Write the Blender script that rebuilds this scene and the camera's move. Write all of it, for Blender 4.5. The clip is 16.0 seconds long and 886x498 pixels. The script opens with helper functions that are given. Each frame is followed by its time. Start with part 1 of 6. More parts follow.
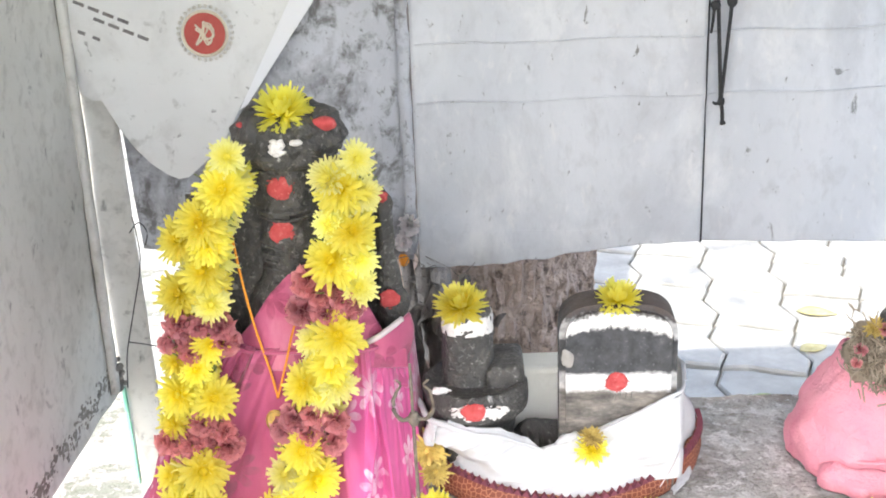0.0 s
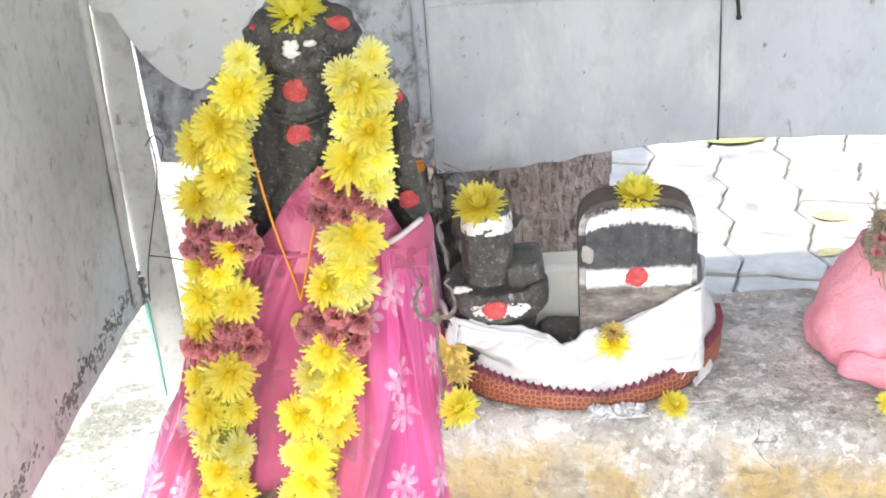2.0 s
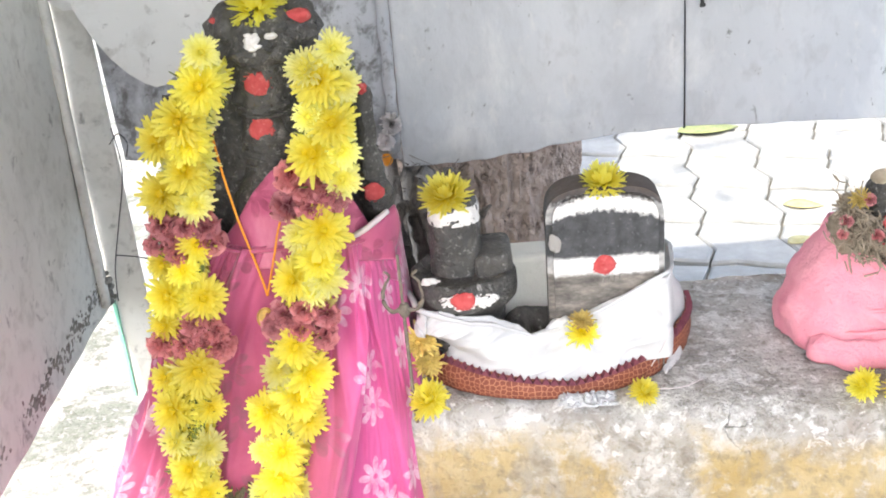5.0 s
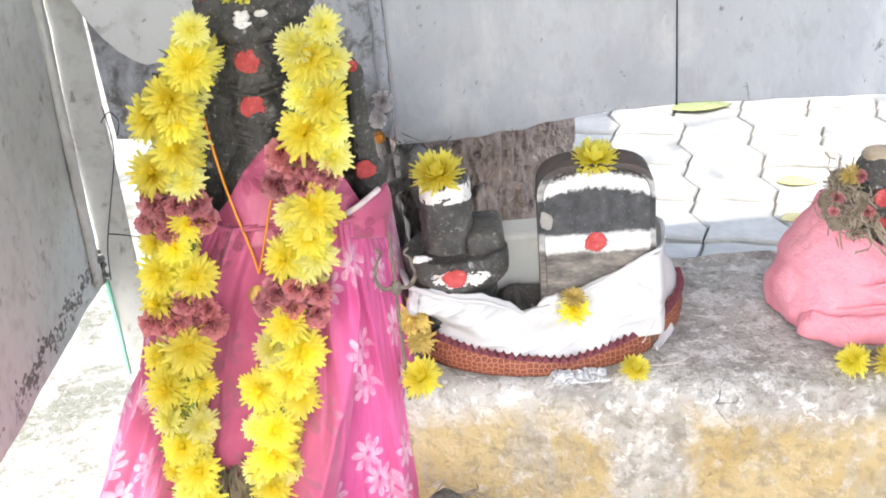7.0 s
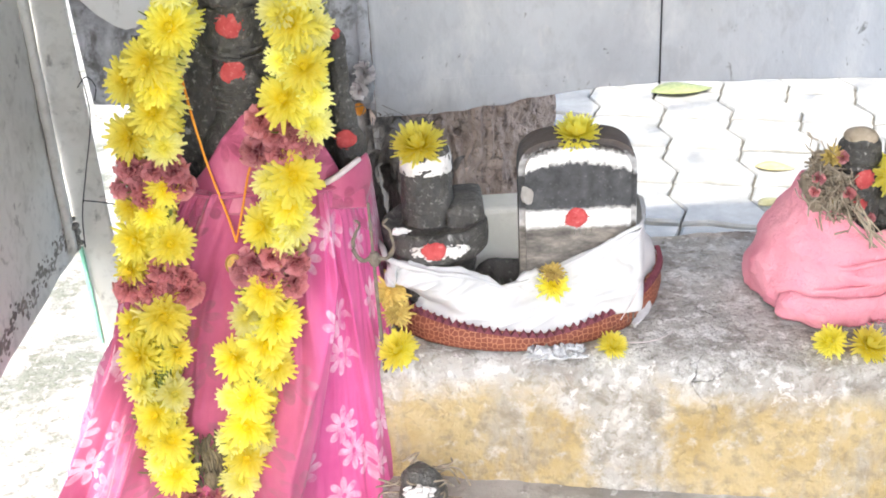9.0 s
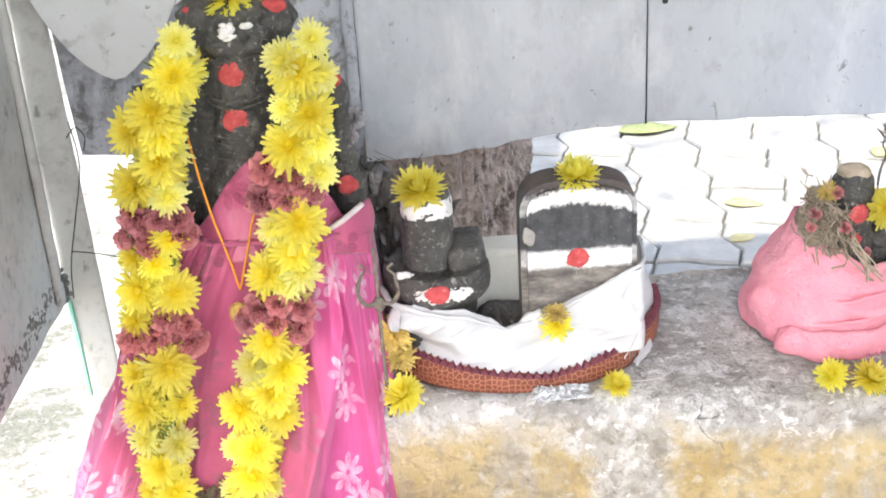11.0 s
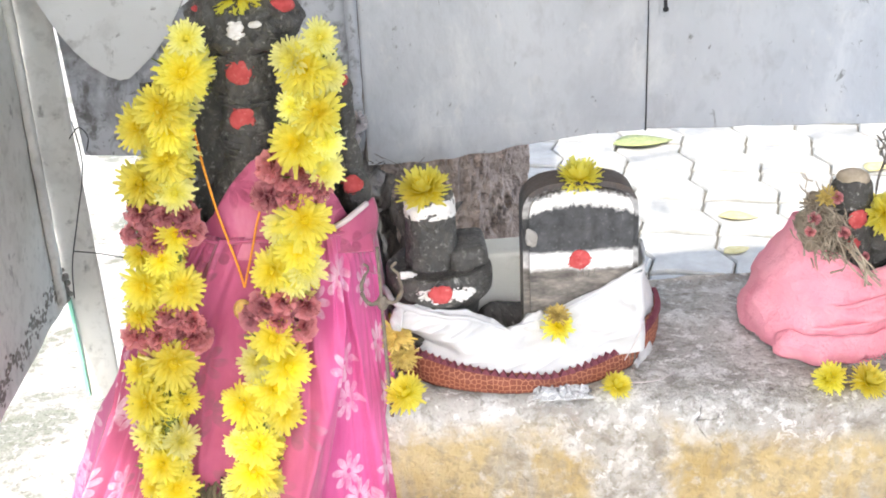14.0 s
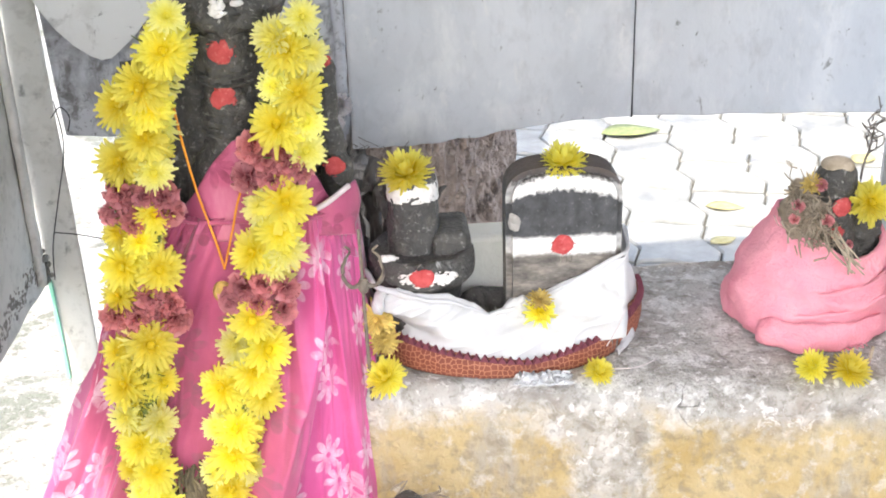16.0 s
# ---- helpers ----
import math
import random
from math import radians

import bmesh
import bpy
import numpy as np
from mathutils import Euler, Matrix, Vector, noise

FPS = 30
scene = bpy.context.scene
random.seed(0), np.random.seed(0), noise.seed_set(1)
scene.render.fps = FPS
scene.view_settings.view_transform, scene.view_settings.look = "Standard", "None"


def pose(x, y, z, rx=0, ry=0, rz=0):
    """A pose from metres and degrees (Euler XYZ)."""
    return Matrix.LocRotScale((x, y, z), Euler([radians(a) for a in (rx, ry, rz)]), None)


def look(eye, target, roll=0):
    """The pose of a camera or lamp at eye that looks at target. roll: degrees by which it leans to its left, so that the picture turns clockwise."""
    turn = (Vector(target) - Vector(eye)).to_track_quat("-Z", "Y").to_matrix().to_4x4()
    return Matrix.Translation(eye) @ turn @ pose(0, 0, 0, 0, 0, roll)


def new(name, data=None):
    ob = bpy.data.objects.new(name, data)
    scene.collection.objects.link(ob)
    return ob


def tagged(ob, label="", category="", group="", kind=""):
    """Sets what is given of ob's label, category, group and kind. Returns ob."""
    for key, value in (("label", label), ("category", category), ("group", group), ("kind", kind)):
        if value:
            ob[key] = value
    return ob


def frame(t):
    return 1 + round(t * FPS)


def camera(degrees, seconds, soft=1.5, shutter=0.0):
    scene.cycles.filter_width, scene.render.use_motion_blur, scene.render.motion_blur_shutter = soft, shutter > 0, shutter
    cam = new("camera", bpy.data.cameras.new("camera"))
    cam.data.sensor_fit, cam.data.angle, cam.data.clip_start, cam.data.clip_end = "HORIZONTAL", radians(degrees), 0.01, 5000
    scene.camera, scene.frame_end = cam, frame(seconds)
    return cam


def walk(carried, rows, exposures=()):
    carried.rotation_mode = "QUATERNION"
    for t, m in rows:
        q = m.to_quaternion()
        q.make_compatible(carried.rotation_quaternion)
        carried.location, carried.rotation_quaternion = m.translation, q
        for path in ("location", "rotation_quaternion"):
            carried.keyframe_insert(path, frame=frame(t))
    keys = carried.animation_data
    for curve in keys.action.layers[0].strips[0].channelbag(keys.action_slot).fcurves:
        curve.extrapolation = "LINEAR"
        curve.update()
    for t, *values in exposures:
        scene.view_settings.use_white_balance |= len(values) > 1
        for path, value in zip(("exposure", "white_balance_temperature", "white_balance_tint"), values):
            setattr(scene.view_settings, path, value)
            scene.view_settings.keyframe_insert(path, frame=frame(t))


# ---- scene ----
EXPO = 2.36
cam = camera(41.4, 16.0, soft=1.85)
PATH = [
    (0, (0.066, -0.228, 1.4929), (0.0349, 1.66, 0.8315), -2.19),
    (0.5, (0.066, -0.23, 1.4909), (0.0377, 1.652, 0.8132), -2.48),
    (1, (0.0661, -0.233, 1.4879), (0.0427, 1.636, 0.7778), -2.97),
    (1.5, (0.0634, -0.236, 1.4798), (0.023, 1.621, 0.7371), -3.55),
    (2, (0.0587, -0.237, 1.4707), (-0.0004, 1.603, 0.6873), -4.04),
    (2.5, (0.0618, -0.236, 1.4678), (0.0194, 1.595, 0.6649), -4.13),
    (3, (0.0639, -0.234, 1.4649), (0.0375, 1.597, 0.6605), -4.43),
    (3.5, (0.0648, -0.234, 1.4659), (0.0385, 1.597, 0.6606), -4.53),
    (4, (0.0669, -0.232, 1.465), (0.0443, 1.602, 0.6678), -4.63),
    (6.3, (0.068, -0.239, 1.462), (0.0612, 1.598, 0.6723), -4.93),
    (6.5, (0.0679, -0.237, 1.465), (0.0656, 1.594, 0.6605), -4.92),
    (7, (0.071, -0.236, 1.4621), (0.0583, 1.586, 0.6372), -4.81),
    (7.5, (0.0701, -0.238, 1.4591), (0.0409, 1.578, 0.6206), -4.81),
    (8, (0.0732, -0.232, 1.4562), (0.0434, 1.577, 0.6037), -4.5),
    (8.5, (0.0743, -0.23, 1.4512), (0.0679, 1.575, 0.5895), -3.99),
    (8.7, (0.0723, -0.231, 1.4511), (0.0819, 1.574, 0.59), -3.49),
    (11, (0.0222, -0.23, 1.4555), (0.1196, 1.602, 0.6593), -3.43),
    (11.5, (0.0121, -0.237, 1.4571), (0.1389, 1.602, 0.6819), -3.44),
    (12, (0.0093, -0.239, 1.452), (0.1657, 1.603, 0.6878), -3.25),
    (12.5, (0.0123, -0.239, 1.4521), (0.1764, 1.605, 0.6962), -3.35),
    (13, (0.0094, -0.242, 1.448), (0.1496, 1.603, 0.6893), -3.45),
    (13.5, (0.0105, -0.244, 1.4461), (0.131, 1.599, 0.6796), -3.35),
    (14, (0.0075, -0.244, 1.446), (0.1222, 1.597, 0.6714), -2.64),
    (14.5, (0.0106, -0.247, 1.4431), (0.1364, 1.591, 0.6658), -2.44),
    (15, (0.0114, -0.249, 1.4471), (0.1404, 1.587, 0.666), -2.34),
    (15.5, (0.0136, -0.243, 1.4422), (0.1456, 1.593, 0.6591), -2.14),
    (16, (0.0148, -0.239, 1.4372), (0.1471, 1.592, 0.6452), -1.83),
]
walk(cam, [(t, look(eye, target, roll)) for t, eye, target, roll in PATH], exposures=[(0.0, EXPO + 0.10, 6800, 9), (2.0, EXPO + 0.07, 6800, 9), (4.0, EXPO + 0.03, 6800, 9), (16.0, EXPO, 6800, 9)])

# ---- world and sun ----
ELEV, AZIM = 51.9, 12.0
world = bpy.data.worlds.new("world")
scene.world = world
world.use_nodes = True
wn = world.node_tree
sky = wn.nodes.new("ShaderNodeTexSky")
sky.sky_type, sky.sun_disc = "NISHITA", False
sky.sun_elevation, sky.sun_rotation = radians(ELEV), radians(180 + AZIM)
sky.air_density, sky.dust_density = 1.0, 3.0
wn.links.new(sky.outputs[0], wn.nodes["Background"].inputs[0])
wn.nodes["Background"].inputs[1].default_value = 0.13
sun_data = bpy.data.lights.new("sun", "SUN")
sun_data.energy, sun_data.angle, sun_data.color = 1.5, radians(0.8), (1.0, 0.96, 0.9)
sun = new("sun", sun_data)
sun.matrix_world = look((-math.sin(radians(AZIM)) * math.cos(radians(ELEV)) * 10, -math.cos(radians(AZIM)) * math.cos(radians(ELEV)) * 10, math.sin(radians(ELEV)) * 10), (0, 0, 0))


# ---- materials ----
def ramp(nt, fac, stops):
    n = nt.nodes.new("ShaderNodeValToRGB")
    el = n.color_ramp.elements
    while len(el) < len(stops):
        el.new(0.5)
    for e, (p, c) in zip(el, stops):
        e.position, e.color = p, (*c, 1) if len(c) == 3 else c
    nt.links.new(fac, n.inputs[0])
    return n.outputs[0]


def noise_tex(nt, vec, scale, detail=6.0, rough=0.6, dist=0.0):
    n = nt.nodes.new("ShaderNodeTexNoise")
    n.inputs["Scale"].default_value, n.inputs["Detail"].default_value = scale, detail
    n.inputs["Roughness"].default_value, n.inputs["Distortion"].default_value = rough, dist
    nt.links.new(vec, n.inputs["Vector"])
    return n.outputs["Fac"]


def mix(nt, fac, a, b, mode="MIX"):
    n = nt.nodes.new("ShaderNodeMix")
    n.data_type, n.blend_type = "RGBA", mode
    for sock, val in ((n.inputs[0], fac), (n.inputs[6], a), (n.inputs[7], b)):
        if isinstance(val, bpy.types.NodeSocket):
            nt.links.new(val, sock)
        elif isinstance(val, (int, float)):
            sock.default_value = val
        else:
            sock.default_value = (*val, 1)
    return n.outputs[2]


def calc(nt, op, a, b=0.0, c=0.0):
    n = nt.nodes.new("ShaderNodeMath")
    n.operation = op
    for sock, val in zip(n.inputs, (a, b, c)):
        if isinstance(val, bpy.types.NodeSocket):
            nt.links.new(val, sock)
        else:
            sock.default_value = val
    return n.outputs[0]


def mapped(nt, vec, scale=(1, 1, 1), rot=(0, 0, 0), loc=(0, 0, 0)):
    n = nt.nodes.new("ShaderNodeMapping")
    n.inputs["Scale"].default_value, n.inputs["Rotation"].default_value, n.inputs["Location"].default_value = scale, rot, loc
    nt.links.new(vec, n.inputs[0])
    return n.outputs[0]


def start(name):
    m = bpy.data.materials.new(name)
    m.use_nodes = True
    nt = m.node_tree
    b = nt.nodes["Principled BSDF"]
    tc = nt.nodes.new("ShaderNodeTexCoord")
    return m, nt, b, tc


def bumped(nt, b, height, strength=0.4, dist=0.002):
    n = nt.nodes.new("ShaderNodeBump")
    n.inputs["Strength"].default_value, n.inputs["Distance"].default_value = strength, dist
    nt.links.new(height, n.inputs["Height"])
    nt.links.new(n.outputs[0], b.inputs["Normal"])


def surface(name, c1, c2, scale=20.0, rough=0.7, metal=0.0, stains=(), bump=0.4, fine=180.0, dist=0.002, stretch=(1, 1, 1), vary=0.0):
    """Base colour between c1 and c2, then stains of (colour, scale, low, high, amount)."""
    m, nt, b, tc = start(name)
    vec = mapped(nt, tc.outputs["Object"], stretch)
    col = ramp(nt, noise_tex(nt, vec, scale), [(0.3, c1), (0.7, c2)])
    for k, (sc, s, lo, hi, amount) in enumerate(stains):
        v2 = mapped(nt, vec, loc=(3.1 * k + 1, 1.7 * k, 2.3 * k))
        f = ramp(nt, noise_tex(nt, v2, s, 8.0, 0.65, 0.4), [(lo, (0, 0, 0)), (hi, (amount,) * 3)])
        col = mix(nt, f, col, sc)
    if vary:
        info = nt.nodes.new("ShaderNodeObjectInfo")
        v = calc(nt, "MULTIPLY_ADD", info.outputs["Random"], vary * 2, 1 - vary)
        h = nt.nodes.new("ShaderNodeHueSaturation")
        nt.links.new(v, h.inputs["Value"])
        nt.links.new(col, h.inputs["Color"])
        col = h.outputs[0]
    nt.links.new(col, b.inputs["Base Color"])
    r = calc(nt, "MULTIPLY_ADD", noise_tex(nt, vec, scale * 3), 0.3, rough - 0.15)
    nt.links.new(r, b.inputs["Roughness"])
    b.inputs["Metallic"].default_value = metal
    if bump:
        bumped(nt, b, calc(nt, "ADD", noise_tex(nt, vec, fine, 4), calc(nt, "MULTIPLY", noise_tex(nt, vec, scale * 1.5, 5), 2.0)), bump, dist)
    return m


M = {}
GRIME, RUST = (0.10, 0.095, 0.085), (0.30, 0.2, 0.13)
M["sheet"] = surface("painted_sheet", (0.51, 0.53, 0.565), (0.62, 0.635, 0.665), 6, 0.55, 0.0,
                     [((0.76, 0.76, 0.76), 9, 0.54, 0.70, 0.6), ((0.33, 0.34, 0.37), 5, 0.5, 0.72, 0.6), ((0.42, 0.43, 0.46), 60, 0.52, 0.70, 0.35), ((0.36, 0.36, 0.37), 30, 0.57, 0.74, 0.4), ((0.7, 0.69, 0.68), 45, 0.58, 0.7, 0.5), (GRIME, 26, 0.655, 0.70, 0.7), (GRIME, 75, 0.655, 0.70, 0.8)], 0.35, 120, 0.002, (1, 1, 0.6))
M["sheet_dark"] = surface("stained_sheet", (0.42, 0.44, 0.48), (0.56, 0.575, 0.61), 7, 0.6, 0.0,
                          [((0.2, 0.2, 0.21), 12, 0.47, 0.62, 0.75), (GRIME, 30, 0.50, 0.62, 0.8), ((0.6, 0.61, 0.64), 50, 0.56, 0.66, 0.5), (GRIME, 110, 0.6, 0.68, 0.7)], 0.3, 120, 0.002, (1, 1, 0.8))
M["side"] = surface("weathered_side_sheet", (0.54, 0.536, 0.495), (0.66, 0.652, 0.61), 5, 0.6, 0.0,
                    [((0.3, 0.29, 0.26), 45, 0.5, 0.7, 0.45), (GRIME, 30, 0.60, 0.70, 0.65), ((0.27, 0.26, 0.23), 4, 0.55, 0.8, 0.6), ((0.68, 0.68, 0.66), 9, 0.6, 0.75, 0.4)], 0.3, 130, 0.002)
M["dirt"] = surface("caked_dirt", (0.19, 0.175, 0.15), (0.33, 0.315, 0.285), 60, 0.95, 0, [], 0.9, 200, 0.006)
M["card"] = surface("white_card", (0.66, 0.665, 0.65), (0.74, 0.745, 0.735), 6, 0.45, 0, [((0.46, 0.45, 0.42), 10, 0.52, 0.72, 0.55), ((0.3, 0.29, 0.27), 30, 0.6, 0.7, 0.5), (GRIME, 60, 0.64, 0.7, 0.6)], 0.12, 60, 0.001)
M["card_edge"] = surface("card_edge", (0.76, 0.77, 0.79), (0.82, 0.83, 0.85), 8, 0.4, 0, [], 0.1, 60, 0.001)
M["ink"] = surface("grey_ink", (0.16, 0.15, 0.15), (0.24, 0.23, 0.22), 60, 0.7, 0, [], 0)
M["medal_red"] = surface("red_enamel", (0.40, 0.05, 0.04), (0.48, 0.08, 0.06), 60, 0.4, 0, [], 0.1)
M["gilt"] = surface("dull_gilt", (0.62, 0.54, 0.40), (0.72, 0.66, 0.54), 80, 0.5, 0.2, [], 0.3, 300, 0.001)
M["bead"] = surface("faded_gilt_print", (0.56, 0.54, 0.49), (0.66, 0.64, 0.6), 80, 0.6, 0, [], 0.2)
M["brass"] = surface("brass", (0.45, 0.28, 0.08), (0.58, 0.38, 0.12), 120, 0.4, 0.8, [(GRIME, 300, 0.5, 0.7, 0.6)], 0.4, 400, 0.001)
M["stone"] = surface("oiled_black_stone", (0.044, 0.043, 0.041), (0.095, 0.090, 0.084), 24, 0.55, 0, [((0.15, 0.135, 0.12), 45, 0.55, 0.70, 0.7), ((0.36, 0.345, 0.33), 170, 0.57, 0.68, 0.65), ((0.5, 0.49, 0.47), 60, 0.63, 0.69, 0.7)], 0.9, 160, 0.005)
M["kumkum"] = surface("red_powder", (0.40, 0.045, 0.048), (0.56, 0.10, 0.10), 120, 0.95, 0, [((0.70, 0.28, 0.26), 160, 0.56, 0.72, 0.7)], 0.6, 500, 0.001)
M["ash"] = surface("white_ash", (0.60, 0.57, 0.55), (0.76, 0.74, 0.73), 90, 0.95, 0, [((0.5, 0.4, 0.37), 60, 0.62, 0.8, 0.6)], 0.5, 400, 0.001)
M["thread"] = surface("orange_thread", (0.75, 0.25, 0.02), (0.85, 0.36, 0.05), 300, 0.8, 0, [], 0.3, 900, 0.0005)
M["black_cord"] = surface("black_cord", (0.015, 0.015, 0.016), (0.04, 0.04, 0.042), 200, 0.7, 0, [], 0.5, 700, 0.001)
M["iron"] = surface("grey_iron", (0.09, 0.075, 0.06), (0.24, 0.20, 0.16), 90, 0.75, 0.1, [((0.5, 0.40, 0.22), 60, 0.55, 0.7, 0.6)], 0.5, 300, 0.002)
M["bark"] = surface("rough_bark", (0.33, 0.245, 0.20), (0.56, 0.45, 0.385), 16, 0.95, 0, [((0.09, 0.06, 0.045), 18, 0.55, 0.61, 0.75), ((0.14, 0.10, 0.08), 48, 0.57, 0.63, 0.6), ((0.33, 0.27, 0.25), 50, 0.62, 0.75, 0.5)], 1.0, 90, 0.02, (1, 1, 0.9))
M["root"] = surface("dark_root", (0.12, 0.105, 0.095), (0.27, 0.245, 0.225), 30, 0.95, 0, [((0.45, 0.43, 0.41), 60, 0.64, 0.75, 0.6)], 1.0, 120, 0.01, (1, 1, 0.3))
M["concrete"] = surface("worn_concrete", (0.24, 0.225, 0.205), (0.42, 0.40, 0.38), 9, 0.9, 0,
                        [((0.62, 0.61, 0.6), 16, 0.52, 0.66, 0.8), ((0.12, 0.105, 0.09), 22, 0.57, 0.72, 0.7), ((0.3, 0.22, 0.16), 7, 0.58, 0.75, 0.5), ((0.75, 0.74, 0.73), 55, 0.62, 0.7, 0.8)], 0.8, 150, 0.006)
M["paver"] = surface("concrete_paver", (0.225, 0.223, 0.205), (0.35, 0.344, 0.32), 9, 0.9, 0, [((0.19, 0.186, 0.165), 5, 0.52, 0.72, 0.6), ((0.2, 0.19, 0.13), 30, 0.64, 0.76, 0.5)], 0.6, 220, 0.003, vary=0.08)
M["sand"] = surface("joint_sand", (0.10, 0.095, 0.078), (0.19, 0.18, 0.15), 40, 1.0, 0, [((0.12, 0.14, 0.06), 20, 0.6, 0.7, 0.5)], 0.8, 300, 0.004)
M["earth"] = surface("pale_earth", (0.30, 0.29, 0.26), (0.42, 0.41, 0.385), 2.5, 1.0, 0, [((0.09, 0.10, 0.07), 3.4, 0.5, 0.6, 0.75), ((0.12, 0.12, 0.09), 22, 0.53, 0.64, 0.8), ((0.5, 0.49, 0.46), 40, 0.55, 0.65, 0.6)], 0.8, 60, 0.01)
M["leaf"] = surface("yellowing_leaf", (0.17, 0.20, 0.06), (0.30, 0.31, 0.13), 60, 0.6, 0, [], 0.3)
M["dry_leaf"] = surface("dry_leaf", (0.34, 0.29, 0.10), (0.42, 0.37, 0.2), 60, 0.7, 0, [], 0.3)
M["dried"] = surface("dried_stems", (0.26, 0.21, 0.15), (0.50, 0.42, 0.33), 60, 0.9, 0, [], 0.5, 300, 0.002, vary=0.3)
M["dark_stalk"] = surface("dark_dry_stalk", (0.07, 0.055, 0.035), (0.20, 0.16, 0.10), 60, 0.9, 0, [], 0.5, 300, 0.002, vary=0.3)
M["withered"] = surface("withered_yellow", (0.48, 0.33, 0.08), (0.68, 0.52, 0.16), 80, 0.8, 0, [((0.2, 0.13, 0.05), 90, 0.55, 0.65, 0.7)], 0.3, vary=0.2)
M["green"] = surface("green_calyx", (0.10, 0.14, 0.03), (0.22, 0.26, 0.07), 60, 0.7, 0, [((0.06, 0.05, 0.03), 80, 0.55, 0.7, 0.7)], 0.3)
M["mint"] = surface("mint_green_paint", (0.16, 0.46, 0.33), (0.26, 0.56, 0.42), 40, 0.5, 0, [((0.5, 0.5, 0.45), 60, 0.55, 0.65, 0.8)], 0.3)
M["plastic"] = surface("clear_grey_plastic", (0.62, 0.63, 0.66), (0.8, 0.81, 0.83), 60, 0.25, 0, [], 0.3, 200, 0.002)
M["plastic"].node_tree.nodes["Principled BSDF"].inputs["Transmission Weight"].default_value = 0.3
M["pale_stone"] = surface("pale_greenish_stone", (0.72, 0.73, 0.69), (0.82, 0.83, 0.79), 14, 0.75, 0, [((0.3, 0.3, 0.27), 9, 0.5, 0.7, 0.5)], 0.4, 150, 0.003)
M["roof"] = surface("shade_roof_face", (0.5, 0.5, 0.5), (0.58, 0.58, 0.57), 4, 0.8, 0, [(GRIME, 8, 0.6, 0.8, 0.5)], 0.3)
M["white_cloth"] = surface("white_cotton", (0.52, 0.52, 0.535), (0.62, 0.62, 0.63), 18, 0.95, 0, [((0.66, 0.5, 0.48), 12, 0.66, 0.78, 0.4), ((0.6, 0.6, 0.62), 25, 0.62, 0.8, 0.3)], 0.4, 700, 0.0012)
M["teeth"] = surface("maroon_weave", (0.13, 0.03, 0.05), (0.19, 0.05, 0.07), 90, 0.9, 0, [], 0.3, 600, 0.001)
M["pink_cloth"] = surface("salmon_pink_cotton", (0.78, 0.26, 0.34), (0.87, 0.37, 0.44), 12, 0.95, 0, [((0.9, 0.48, 0.52), 9, 0.55, 0.75, 0.5), ((0.72, 0.15, 0.23), 14, 0.58, 0.75, 0.4)], 0.8, 260, 0.003)
M["wrap_edge"] = surface("cream_cloth", (0.5, 0.42, 0.43), (0.68, 0.62, 0.62), 60, 0.9, 0, [], 0.3, 500, 0.001)


def petal_material(name, core, rim, reach, trans=0.25, vary=0.08):
    m, nt, b, tc = start(name)
    ln = nt.nodes.new("ShaderNodeVectorMath")
    ln.operation = "LENGTH"
    nt.links.new(tc.outputs["Object"], ln.inputs[0])
    f = calc(nt, "DIVIDE", ln.outputs["Value"], reach)
    col = ramp(nt, f, [(0.25, core), (0.85, rim)])
    info = nt.nodes.new("ShaderNodeObjectInfo")
    h = nt.nodes.new("ShaderNodeHueSaturation")
    nt.links.new(calc(nt, "MULTIPLY_ADD", info.outputs["Random"], vary * 2, 1 - vary), h.inputs["Value"])
    nt.links.new(calc(nt, "MULTIPLY_ADD", info.outputs["Random"], 0.012, 0.494), h.inputs["Hue"])
    nt.links.new(col, h.inputs["Color"])
    nt.links.new(h.outputs[0], b.inputs["Base Color"])
    b.inputs["Roughness"].default_value = 0.6
    t = nt.nodes.new("ShaderNodeBsdfTranslucent")
    nt.links.new(h.outputs[0], t.inputs[0])
    ms = nt.nodes.new("ShaderNodeMixShader")
    ms.inputs[0].default_value = trans
    nt.links.new(b.outputs[0], ms.inputs[1])
    nt.links.new(t.outputs[0], ms.inputs[2])
    nt.links.new(ms.outputs[0], nt.nodes["Material Output"].inputs[0])
    return m


M["yellow"] = petal_material("yellow_petal", (0.89, 0.74, 0.025), (0.89, 0.83, 0.17), 0.026, 0.55, 0.1)
M["fresh_yellow"] = petal_material("fresh_yellow_petal", (0.91, 0.80, 0.05), (0.91, 0.86, 0.20), 0.026, 0.6, 0.06)
M["pale_yellow"] = petal_material("pale_yellow_petal", (0.87, 0.79, 0.10), (0.88, 0.86, 0.36), 0.026, 0.52, 0.14)
M["rose"] = petal_material("dusky_rose_petal", (0.40, 0.095, 0.12), (0.68, 0.29, 0.31), 0.026, 0.35, 0.15)
M["white_petal"] = petal_material("white_petal", (0.78, 0.66, 0.62), (0.86, 0.82, 0.82), 0.016, 0.4)


